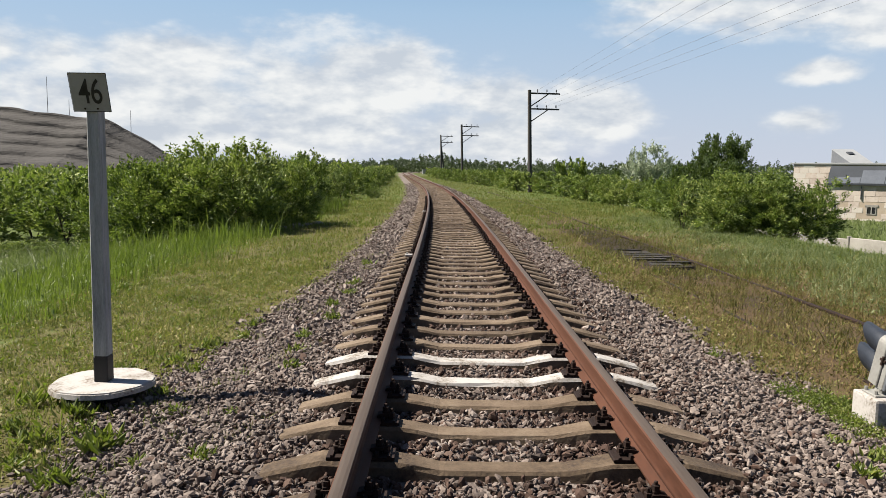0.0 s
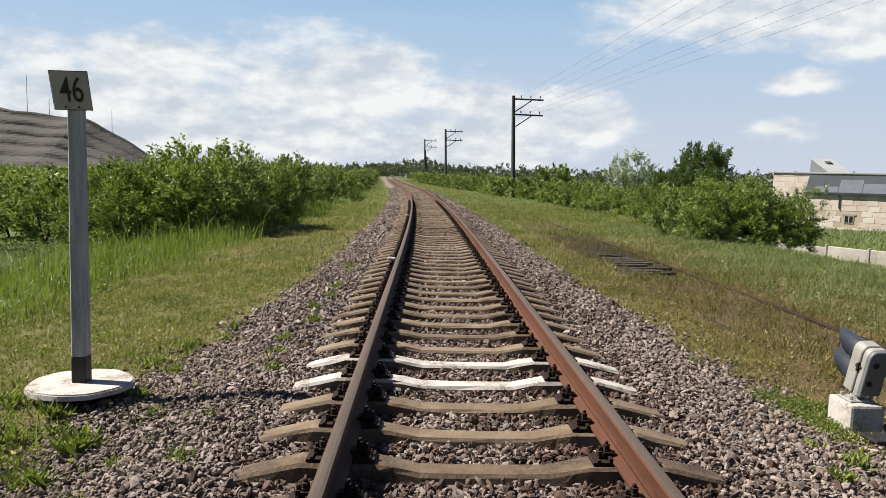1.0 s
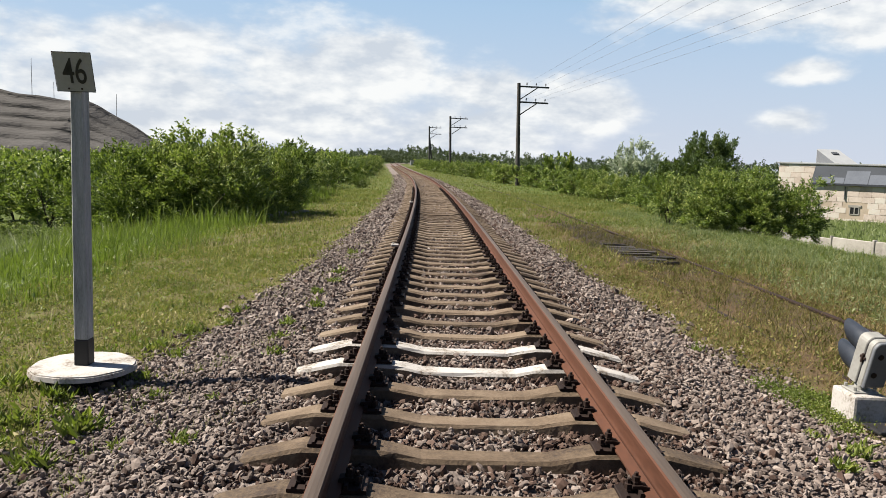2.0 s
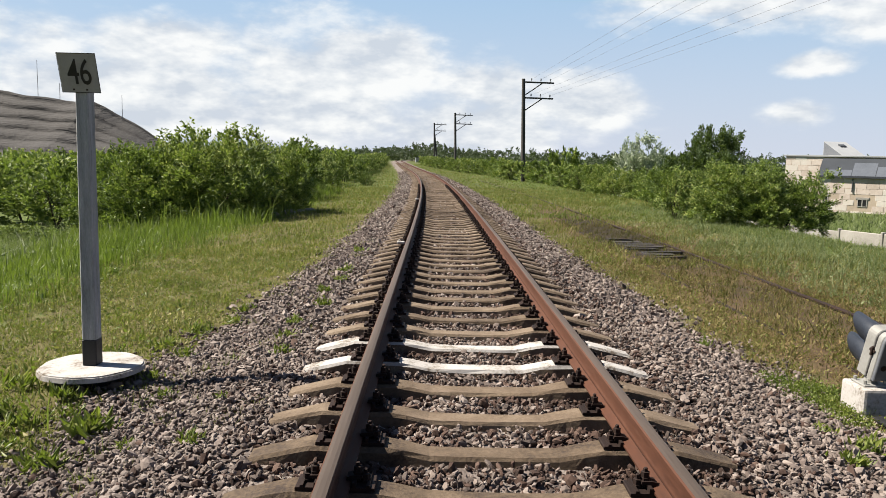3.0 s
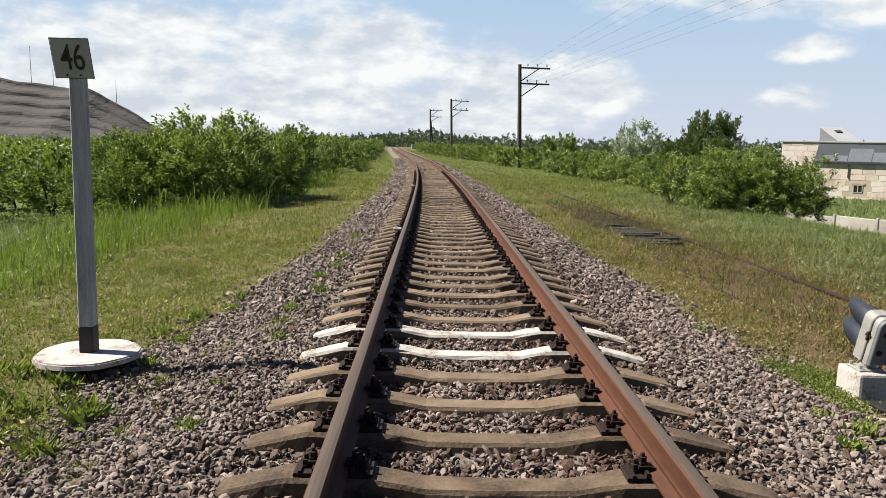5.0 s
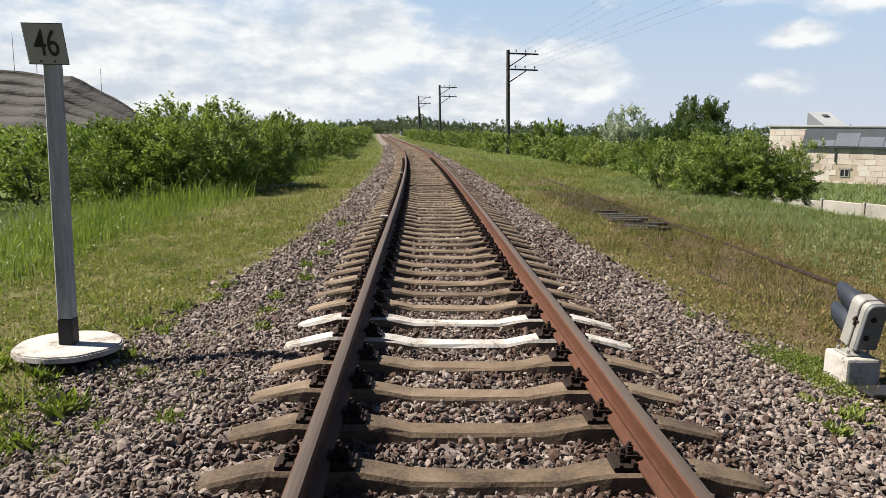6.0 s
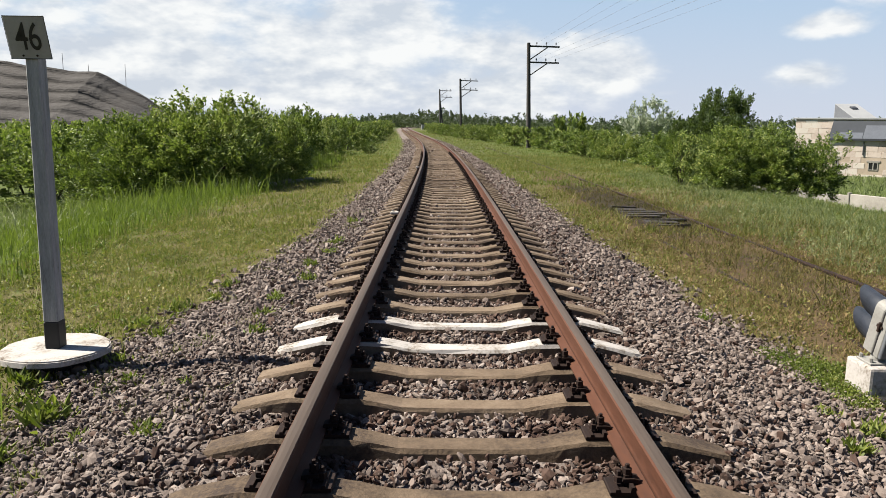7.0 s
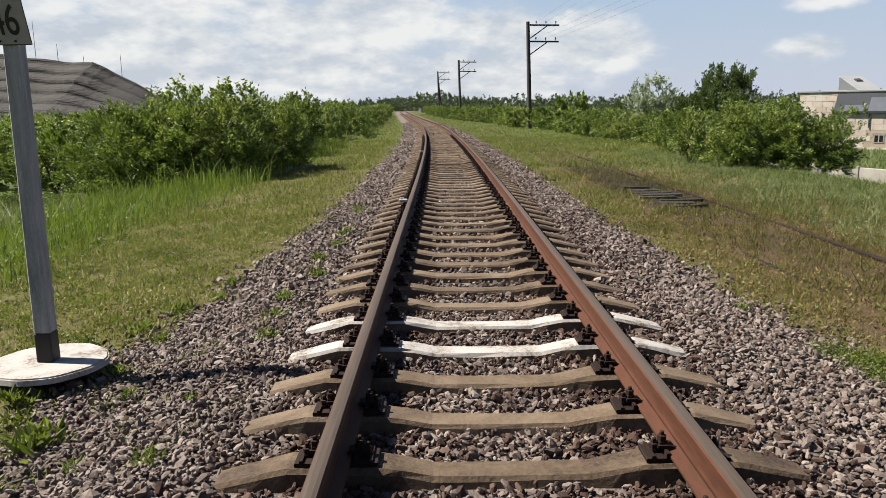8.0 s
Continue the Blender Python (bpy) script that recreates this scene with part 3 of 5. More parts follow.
def bush_kind(seed, wide, tall, n, leaf, mat, clump, shoots=10, lobes=7, slim=0.5, low=0.0):
    """Meshes of one shrub: stems and leafy crown down to the ground, with shoots that stand out on top."""
    r = np.random.default_rng(seed)
    body = tall - low
    blobs = [(r.normal(0, wide * 0.05), r.normal(0, wide * 0.05), low + body * 0.47, wide * 0.60, wide * 0.60, body * 0.47)]
    for k in range(lobes):
        a, q = k * 2.399 + r.uniform(-0.4, 0.4), wide * r.uniform(0.42, 0.66)
        h = low + body * (r.uniform(0.42, 0.70) if low else (r.uniform(0.20, 0.34) if k % 2 else r.uniform(0.40, 0.62)))
        s = r.uniform(0.28, 0.40)
        blobs.append((math.cos(a) * q, math.sin(a) * q, h, wide * s, wide * s, min(tall - h, h - low) * r.uniform(0.85, 1.0)))
    p, o = crown_points(blobs, n, clump, r)
    sp, so = [], []
    for k in range(shoots):
        b = blobs[int(r.integers(len(blobs)))]
        top = np.array(b[:3]) + np.array([r.normal(0, b[3] * 0.35), r.normal(0, b[4] * 0.35), b[5] * 0.9])
        m = 30
        t = r.random(m)[:, None]
        ln = tall * r.uniform(0.07, 0.17)
        sp.append(top + np.array([r.normal(0, 0.15), r.normal(0, 0.15), 1.0]) * t * ln + r.normal(0, clump * 0.16, (m, 3)))
        so.append(r.normal(0, 0.8, (m, 3)) + np.array([0, 0, 0.5]))
    if sp:
        p, o = np.concatenate([p] + sp), np.concatenate([o] + so)
    p[:, 2] = np.maximum(p[:, 2], 0.03)
    return as_mesh("trunk", limbs_bm(tall * 0.75, wide * 0.45, 1 if low else 5, max(0.02, tall * (0.03 if low else 0.010)), r), M_BARK), leaves_mesh("crown", p, o, leaf, mat, slim, 0.5, 0.35)


def plant(name, kind, x, y, scale, turn, label, category, group="", tall=1.0, sink=0.05, wide=1.0):
    e = empty(name, Matrix.LocRotScale((x, y, float(land(x, y)) - sink), Euler((0, 0, turn)), (scale * wide, scale * wide, scale * tall)), label, category, group)
    part("trunk", kind[0], M_BARK, e)
    part("crown", kind[1], M_LEAF, e)
    return e


KINDS = [bush_kind(31 + k, 1.5, 2.5, 3700, 0.145, M_LEAF, 0.17, 22) for k in range(4)]
FAR = [bush_kind(41 + k, 1.6, 2.4, 1150, 0.25, M_LEAF, 0.20, 8) for k in range(4)]
BIG = [bush_kind(51 + k, 2.1, 3.0, 20000, 0.12, M_LEAF, 0.17, 60, 13) for k in range(3)]
TREE_DARK = [bush_kind(61 + k, 2.2, 5.0, 4000, 0.22, M_LEAF_DARK, 0.22, 0, 11, 0.6, 0.9) for k in range(3)]
ROUND = bush_kind(83, 2.5, 5.4, 14000, 0.17, M_LEAF_DARK, 0.22, 0, 18, 0.6, 1.0)
SILVER = bush_kind(71, 1.6, 4.6, 5000, 0.20, M_LEAF_SILVER, 0.22, 20, 8, 0.4, 0.6)

L_BUSH = "leafy bright green shrub along the foot of the embankment"
for x, y, s, k, tl in ((-7.3, 24.6, 1.08, 0, 0.86), (-9.3, 25.2, 0.98, 1, 0.91), (-5.9, 26.8, 0.78, 2, 1.0), (-11.6, 28.5, 0.95, 2, 0.95)):
    plant("shrub", BIG[k], x, y, s, rng.uniform(0, 6.28), "large dense green shrub with upright shoots above tall grass", "shrub", "shrubs by the sign side of the track", tl)
plant("shrub", BIG[1], 9.55, 25.6, 0.86, 1.9, "wide green shrub on the edge of the grassy bank", "shrub", "shrubs on the factory side", 0.78)
plant("shrub", BIG[2], 10.8, 25.0, 0.76, 0.4, "wide green shrub drooping over the edge of the grassy bank", "shrub", "shrubs on the factory side", 0.84)
plant("shrub", KINDS[2], 8.3, 28.0, 0.62, 0.4, "thin young shrub with pale leaves by the bank", "shrub", "shrubs on the factory side", 1.1)
for k in range(62):
    y = 30 + k * 3.1 + rng.uniform(-0.8, 0.8)
    x = mid(y) - max(4.0, 6.9 - 0.021 * (y - 30)) - rng.uniform(0, 1.3)
    plant("shrub", (KINDS if y < 55 else FAR)[k % 4], x, y, rng.uniform(0.75, 1.0), rng.uniform(0, 6.28), L_BUSH, "shrub", "shrubs by the sign side of the track", rng.uniform(0.9, 1.1))
for k in range(86):
    y = 36 + rng.uniform(0, 1) ** 1.5 * 70
    x = -13 - rng.uniform(0, 28) - max(0, (y - 50) * 0.15)
    near = y < 56 and x > -30
    plant("shrub", (KINDS if near else FAR)[k % 4], x, y, rng.uniform(1.15, 1.5), rng.uniform(0, 6.28), "dense green shrub in the weedy hollow", "shrub", "shrubs in the hollow", rng.uniform(0.9, 1.1), 0.05, 1.15)
for k in range(88):
    y = 33 + k * 1.75 + rng.uniform(-0.8, 0.8)
    x = mid(y) + 10.4 + rng.uniform(0, 2.0) - min(5.6, 0.050 * max(0, y - 45))
    plant("shrub", (KINDS if y < 52 else FAR)[k % 4], x, y, rng.uniform(0.72, 0.92), rng.uniform(0, 6.28), L_BUSH, "shrub", "shrubs on the factory side", rng.uniform(0.80, 0.98), 0.05, 1.12)
for k in range(17):
    y = 74 + rng.uniform(0, 38)
    x = y * rng.uniform(0.235, 0.385)
    plant("shrub", TREE_DARK[k % 3], x, y, rng.uniform(0.95, 1.18), rng.uniform(0, 6.28), "dark green tree in the thicket behind the shrubs", "tree", "thicket trees", rng.uniform(0.9, 1.1))
for k in range(26):
    x, y = -10.6 - k * 0.85 + rng.uniform(-0.4, 0.4), rng.uniform(32.5, 36.5)
    plant("shrub", KINDS[k % 4], x, y, rng.uniform(0.42, 0.62), rng.uniform(0, 6.28), "low green bush at the edge of the weedy hollow", "shrub", "shrubs in the hollow", rng.uniform(0.45, 0.62), 0.12, 1.5)
plant("tree", ROUND, 32.6, 90, 1.68, 0.3, "tall round dark green tree standing above the thicket", "tree", "", 0.95, 0.05, 0.90)
plant("tree", SILVER, 15.6, 60, 1.20, 1.3, "silvery leaved young tree among green shrubs", "tree", "", 1.12)
plant("tree", FAR[2], 14.0, 85, 1.6, 1.3, "light green bushy tree above the hedge", "tree", "", 1.35)
plant("shrub", KINDS[1], -5.2, 52, 0.50, 2.0, "small round green bush on the grassy verge", "shrub", "", 0.72)


def woods(name, label, n, place, leaf, mat, each):
    """Far woods: crowns of many clumps in one sheet."""
    r = np.random.default_rng(len(name) + n)
    pts, outs = [], []
    for k in range(n):
        x, y, h = place(r)
        z = float(land(x, y))
        w = h * r.uniform(0.65, 1.15)
        blobs = [(x + r.normal(0, w * 0.4), y, z + h * r.uniform(0.45, 0.7), w * 0.7, w * 0.7, h * 0.33) for q in range(3)] + [(x, y, z + h * 0.3, w * 0.8, w * 0.8, h * 0.3)]
        p, o = crown_points(blobs, each, leaf * 0.8, r)
        pts.append(p)
        outs.append(o)
    p, o = np.concatenate(pts), np.concatenate(outs)
    tagged(new(name, leaves_mesh(name, p, o, leaf, mat, 0.8, 0.8, 0.0)), label, "woods", kind="stuff")


woods("far_woods", "dark green belt of distant woods along the horizon", 420, lambda r: (r.uniform(-330, 440), r.uniform(430, 520), r.uniform(8.8, 10.8)), 0.95, M_WOODS_HAZED, 260)
woods("tree_belt", "belt of green trees across the line in the distance", 290, lambda r: (r.uniform(-95, 70), r.uniform(235, 310), r.uniform(3.8, 5.4)), 0.5, M_WOODS_HAZED, 200)
woods("hollow_scrub", "sea of green scrub in the hollow", 240, lambda r: (-22 - r.uniform(0, 75), r.uniform(70, 190), r.uniform(3.6, 5.0)), 0.55, M_LEAF, 200)


# ---- sign post ----
def sign_post():
    e = empty("marker_post", pose(-2.988, 6.955, -0.13), "grey marker post with white number board on round white base", "marker post")
    bm = bmesh.new()
    r = bmesh.ops.create_cone(bm, cap_ends=True, segments=56, radius1=0.385, radius2=0.378, depth=0.045)
    bmesh.ops.transform(bm, matrix=Matrix.Translation((-0.005, 0, 0.0395)), verts=r["verts"])
    for v in bm.verts:
        a = math.atan2(v.co.y, v.co.x)
        k = 1 + 0.012 * math.sin(a * 5 + 1) + 0.008 * math.sin(a * 11)
        v.co.x *= k
        v.co.y *= k
    bmesh.ops.bevel(bm, geom=[ed for ed in bm.edges if abs(ed.verts[0].co.z - ed.verts[1].co.z) < 0.001 and ed.verts[0].co.z > 0.055], offset=0.01, segments=2, affect="EDGES")
    part("base_disc", bm, M_WHITE_CONC, e, "round whitewashed concrete slab")
    bm = bmesh.new()
    rod(bm, (0, 0, -0.16), (0, 0, 0.018), 0.22, 0.24, 24)
    part("footing", bm, M_BLACK, e)
    bm = bmesh.new()
    box(bm, (-0.054, -0.054, 0.262), (0.054, 0.054, 2.165), 0.008)
    for v in bm.verts:
        k = (v.co.z - 0.262) / 1.9
        v.co.x = v.co.x * (1 - 0.13 * k) + 0.010 * k
    part("shaft", bm, M_POST, e, "flaking grey painted concrete shaft")
    bm = bmesh.new()
    box(bm, (-0.0555, -0.0555, 0.058), (0.0555, 0.0555, 0.266), 0.008)
    part("foot_band", bm, M_BLACK, e, "black painted foot")
    lean = Matrix.Translation((0.018, -0.062, 2.135)) @ Matrix.Rotation(radians(17), 4, "X")
    bm = bmesh.new()
    box(bm, (-0.137, -0.004, 0.0), (0.141, 0.004, 0.285), 0.002, lean)
    bd = part("number_board", bm, M_BOARD, e, "dull white metal board leaning forward")
    bm = bmesh.new()
    for lo, hi in (((-0.139, -0.0065, 0.282), (0.143, -0.0045, 0.287)), ((-0.139, -0.0065, -0.002), (0.143, -0.0045, 0.002)), ((-0.139, -0.0065, 0.002), (-0.136, -0.0045, 0.282)), ((0.140, -0.0065, 0.002), (0.143, -0.0045, 0.282))):
        box(bm, lo, hi, 0, lean)
    part("border", bm, M_BLACK, bd)
    for ch, x in (("4", -0.036), ("6", 0.052)):
        cu = bpy.data.curves.new("numeral", "FONT")
        cu.body, cu.size, cu.align_x, cu.extrude, cu.offset = ch, 0.262, "CENTER", 0.0012, 0.0008
        ob = new("numeral_source", cu)
        me = bpy.data.meshes.new_from_object(ob.evaluated_get(bpy.context.evaluated_depsgraph_get()))
        bpy.data.objects.remove(ob)
        me.materials.clear()
        me.materials.append(M_BLACK)
        me.transform(lean @ Matrix.Translation((x, -0.0062, 0.062)) @ Matrix.Rotation(radians(90), 4, "X") @ Matrix.Diagonal((0.69, 1, 1, 1)))
        part("numeral", me, M_BLACK, bd, "stencilled black " + ch)
    for x, z in ((-0.05, 0.022), (0.045, 0.022)):
        bm = bmesh.new()
        rod(bm, lean @ Vector((x, 0.0, z)), lean @ Vector((x, -0.011, z)), 0.007, n=8)
        part("rivet", bm, M_IRON, bd)
    # added dark block; its lower edge draws the thin shadow line under the board
    bm = bmesh.new()
    box(bm, (-0.04, -0.066, 2.132), (0.04, -0.040, 2.17), 0.004)
    part("bracket", bm, M_IRON, e)
    return e


sign_post()


# ---- poles and wires ----
def pole_thing(x, y, top, label):
    z0 = float(land(x, y))
    e = empty("utility_pole", pose(x, y, z0), label, "utility pole", "poles along the line")
    h = top - z0
    bm = bmesh.new()
    rod(bm, (0.28, 0, -0.3), (0, 0, h), 0.22, 0.16, 14)
    part("shaft", bm, M_POLE, e)
    if y > 170:
        bm = bmesh.new()
        rod(bm, (1.0, 0.4, -0.3), (0.16, 0.06, h - 2.6), 0.2, 0.16, 12)
        part("stay_post", bm, M_POLE, e)
    for z in (h - 0.30, h - 1.74):
        bm = bmesh.new()
        box(bm, (0.0, -0.07, z - 0.07), (2.69, 0.07, z + 0.07), 0.01, Matrix.Rotation(radians(1.0), 4, "Y"))
        arm = part("crossarm", bm, M_POLE, e)
        bm = bmesh.new()
        rod(bm, (0.04, 0.07, z - 1.29), (1.76, 0.07, z - 0.09), 0.05, n=6)
        part("brace", bm, M_POLE, e)
        for q in (0.75, 1.63, 2.52):
            bm = bmesh.new()
            zq = z + 0.05 - q * 0.018
            rod(bm, (q, 0, zq), (q, 0, zq + 0.16), 0.022, n=6)
            rod(bm, (q, 0, zq + 0.14), (q, 0, zq + 0.33), 0.068, 0.048, 8)
            part("insulator", bm, M_WIRE, arm)
    return e


for p in ((7.6, 72.0, 9.2), (2.5, 124.0, 9.1), (-1.1, 177.0, 9.9)):
    pole_thing(*p, "tall dark wooden pole with two bracketed crossarms of insulators")


def wire(a, b, sag, r=0.005):
    n = 24
    cu = bpy.data.curves.new("wire", "CURVE")
    cu.dimensions, cu.bevel_depth, cu.bevel_resolution = "3D", r, 1
    sp = cu.splines.new("POLY")
    sp.points.add(n)
    for i in range(n + 1):
        t = i / n
        p = Vector(a).lerp(Vector(b), t) - Vector((0, 0, sag * 4 * t * (1 - t)))
        sp.points[i].co = (*p, 1)
    cu.materials.append(M_WIRE)
    return tagged(new("overhead_wire", cu), "thin dull overhead wire strung from pole to pole", "wire", "overhead wires")


# six wires leave the first pole and pass overhead beside the track
for z0, z1, y1, xs in ((9.15, 8.56, 31.2, (9.36, 10.31, 11.26)), (7.71, 7.16, 25.2, (10.85, 11.8, 12.88))):
    for q, x1 in zip((0.75, 1.63, 2.52), xs):
        a = Vector((7.6 + q, 72.0, z0 + 0.03 - q * 0.018))
        wire(a, a + (Vector((x1, y1, z1)) - a) * 2.0, 0.0, 0.005)


# ---- dwarf signal ----
def dwarf_signal():
    e = empty("dwarf_signal", pose(3.07, 6.70, -0.05), "white two-lamp dwarf signal with dark hoods on a concrete block", "railway signal")
    bm = bmesh.new()
    box(bm, (-0.21, -0.10, -0.36), (0.05, 0.22, 0.0), 0.022, None, 2)
    part("block", bm, M_WHITE_CONC, e, "whitewashed concrete block chipped at the foot")
    bm = bmesh.new()
    box(bm, (-0.175, -0.03, 0.0), (0.015, 0.16, 0.016), 0.004)
    for x, y in ((-0.155, 0.0), (-0.155, 0.13), (-0.005, 0.0), (-0.005, 0.13)):
        rod(bm, (x, y, 0.01), (x, y, 0.045), 0.013, n=6)
    part("mounting_plate", bm, M_SIGNAL, e)
    bm = bmesh.new()
    rod(bm, (-0.075, 0.07, 0.012), (-0.07, 0.06, 0.085), 0.050, 0.042, 14)
    part("neck", bm, M_SIGNAL, e)
    tilt = Matrix.Translation((-0.045, 0.05, 0.066)) @ Matrix.Rotation(radians(7), 4, "Z") @ Matrix.Rotation(radians(15), 4, "X") @ Matrix.Diagonal((0.72, 0.80, 0.90, 1))

    def shell(y0, y1, w, h, lo=0.0):
        """A box with a rounded top, seen end on along y."""
        bm = bmesh.new()
        pts = [(-w, lo), (w, lo)] + [(w - 0.07 + 0.07 * math.cos(a), h - 0.07 + 0.07 * math.sin(a)) for a in np.linspace(0, 1.5708, 6)] + [(-w + 0.07 - 0.07 * math.sin(a), h - 0.07 + 0.07 * math.cos(a)) for a in np.linspace(0, 1.5708, 6)]
        lo_v = [bm.verts.new((x, y0, z)) for x, z in pts]
        hi_v = [bm.verts.new((x, y1, z)) for x, z in pts]
        n = len(pts)
        for i in range(n):
            bm.faces.new((lo_v[i], lo_v[(i + 1) % n], hi_v[(i + 1) % n], hi_v[i]))
        bm.faces.new(list(reversed(lo_v)))
        bm.faces.new(hi_v)
        bmesh.ops.recalc_face_normals(bm, faces=bm.faces)
        rim = [ed for ed in bm.edges if len(ed.link_faces) == 2 and ed.calc_face_angle(0) > 1.2 and abs(ed.verts[0].co.y - ed.verts[1].co.y) < 1e-5]
        bmesh.ops.bevel(bm, geom=rim, offset=0.018, segments=3, affect="EDGES", profile=0.6)
        bmesh.ops.transform(bm, matrix=tilt, verts=bm.verts)
        return bm

    hs = part("housing", shell(0.008, 0.135, 0.125, 0.43), M_SIGNAL, e, "off-white cast housing")
    part("seal", shell(-0.010, 0.012, 0.119, 0.424, 0.004), M_BLACK, hs, "black rubber seal")
    ld = part("lid", shell(-0.075, -0.006, 0.125, 0.43), M_SIGNAL, e, "off-white rear cover")
    # same white as the housing, painted darker because this side is shaded
    part("lid_panel", shell(-0.105, -0.060, 0.119, 0.424, 0.006), M_SIGNAL_BACK, ld, "off-white rear panel greyed in colour for its shade")
    bm = bmesh.new()
    box(bm, (-0.139, -0.035, 0.235), (-0.124, 0.040, 0.260), 0.004, tilt)
    box(bm, (-0.150, -0.012, 0.205), (-0.124, 0.012, 0.285), 0.004, tilt)
    part("latch", bm, M_IRON, hs, "rusty iron latch")
    for x, z in ((-0.03, 0.30), (-0.05, 0.13)):
        bm = bmesh.new()
        rod(bm, tilt @ Vector((x, -0.101, z)), tilt @ Vector((x, -0.115, z)), 0.022, n=10)
        part("lid_bolt", bm, M_IRON, ld)
    for z in (0.315, 0.115):
        bm = bmesh.new()
        n = 22
        rows = []
        for r_, y_, cut in ((0.106, 0.13, 0), (0.100, 0.46, 1), (0.092, 0.46, 1), (0.098, 0.13, 0)):
            row = []
            for i in range(n):
                a = 6.28318 * i / n
                yy = y_ - (0.23 * (1 - math.sin(a)) / 2 if cut else 0)
                row.append(bm.verts.new(tilt @ Vector((r_ * math.cos(a), yy, z + r_ * 0.92 * math.sin(a)))))
            rows.append(row)
        for p, q in zip(rows, rows[1:]):
            for i in range(n):
                bm.faces.new((p[i], p[(i + 1) % n], q[(i + 1) % n], q[i]))
        bmesh.ops.recalc_face_normals(bm, faces=bm.faces)
        hd = part("hood", bm, M_HOOD, e, "blue-black metal lamp hood", True)
        bm = bmesh.new()
        rod(bm, tilt @ Vector((0, 0.134, z)), tilt @ Vector((0, 0.146, z)), 0.086, 0.07, 20)
        part("lens", bm, M_GLASS_DARK, hd)


dwarf_signal()


def cable_box():
    """Low black junction box with an overhanging lid, half sunk in the ground."""
    e = empty("cable_box", pose(3.03, 6.45, float(land(3.03, 6.45)) - 0.035, 0, 0, 6), "black cable junction box at the foot of the signal block", "junction box")
    bm = bmesh.new()
    box(bm, (-0.11, -0.08, -0.12), (0.13, 0.09, 0.075), 0.012, None, 2)
    part("body", bm, M_BLACK, e)
    bm = bmesh.new()
    box(bm, (-0.13, -0.10, 0.072), (0.15, 0.11, 0.100), 0.012, None, 2)
    part("lid", bm, M_BLACK, e)


cable_box()

# ---- overgrown siding ----
for off in (3.60, 5.12):
    rail(off, 4, 70, -0.472, "rusty disused rail nearly buried in weeds", "rails of the old siding", M_IRON, M_IRON)
for k in range(8):
    y = 16.2 + k * 0.46
    bm = bmesh.new()
    half = float(rng.uniform(0.30, 0.55))
    box(bm, (-half, -0.115, -0.1), (half, 0.115, 0.03), 0.005)
    for v in bm.verts:
        v.co.z += rng.normal(0, 0.006)
    ob = part("old_sleeper", bm, M_OLD_WOOD)
    ob.matrix_world = pose(4.34 + mid(y) + rng.normal(0, 0.10), y, float(land(4.5 + mid(y), y)) + 0.012, rng.normal(0, 1.5), rng.normal(0, 1.5), rng.normal(0, 4))
    tagged(ob, "dark tarred wooden sleeper bare among dry weeds", "sleeper", "sleepers of the old siding")

# pale blocks clamped to the rail
for y in (13.84, 27.5):
    bm = bmesh.new()
    box(bm, (-0.07, -0.05, 0.0), (0.07, 0.05, 0.05), 0.012)
    rod(bm, (-0.03, 0, 0.02), (-0.03, 0, 0.075), 0.018, n=8)
    ob = part("rail_marker", bm, M_WHITE_CONC)
    ob.matrix_world = turned(y, -0.92) @ pose(0, 0, 0.13)
    tagged(ob, "small whitewashed clamp on the outer side of the rail", "rail clamp", "rail clamps")


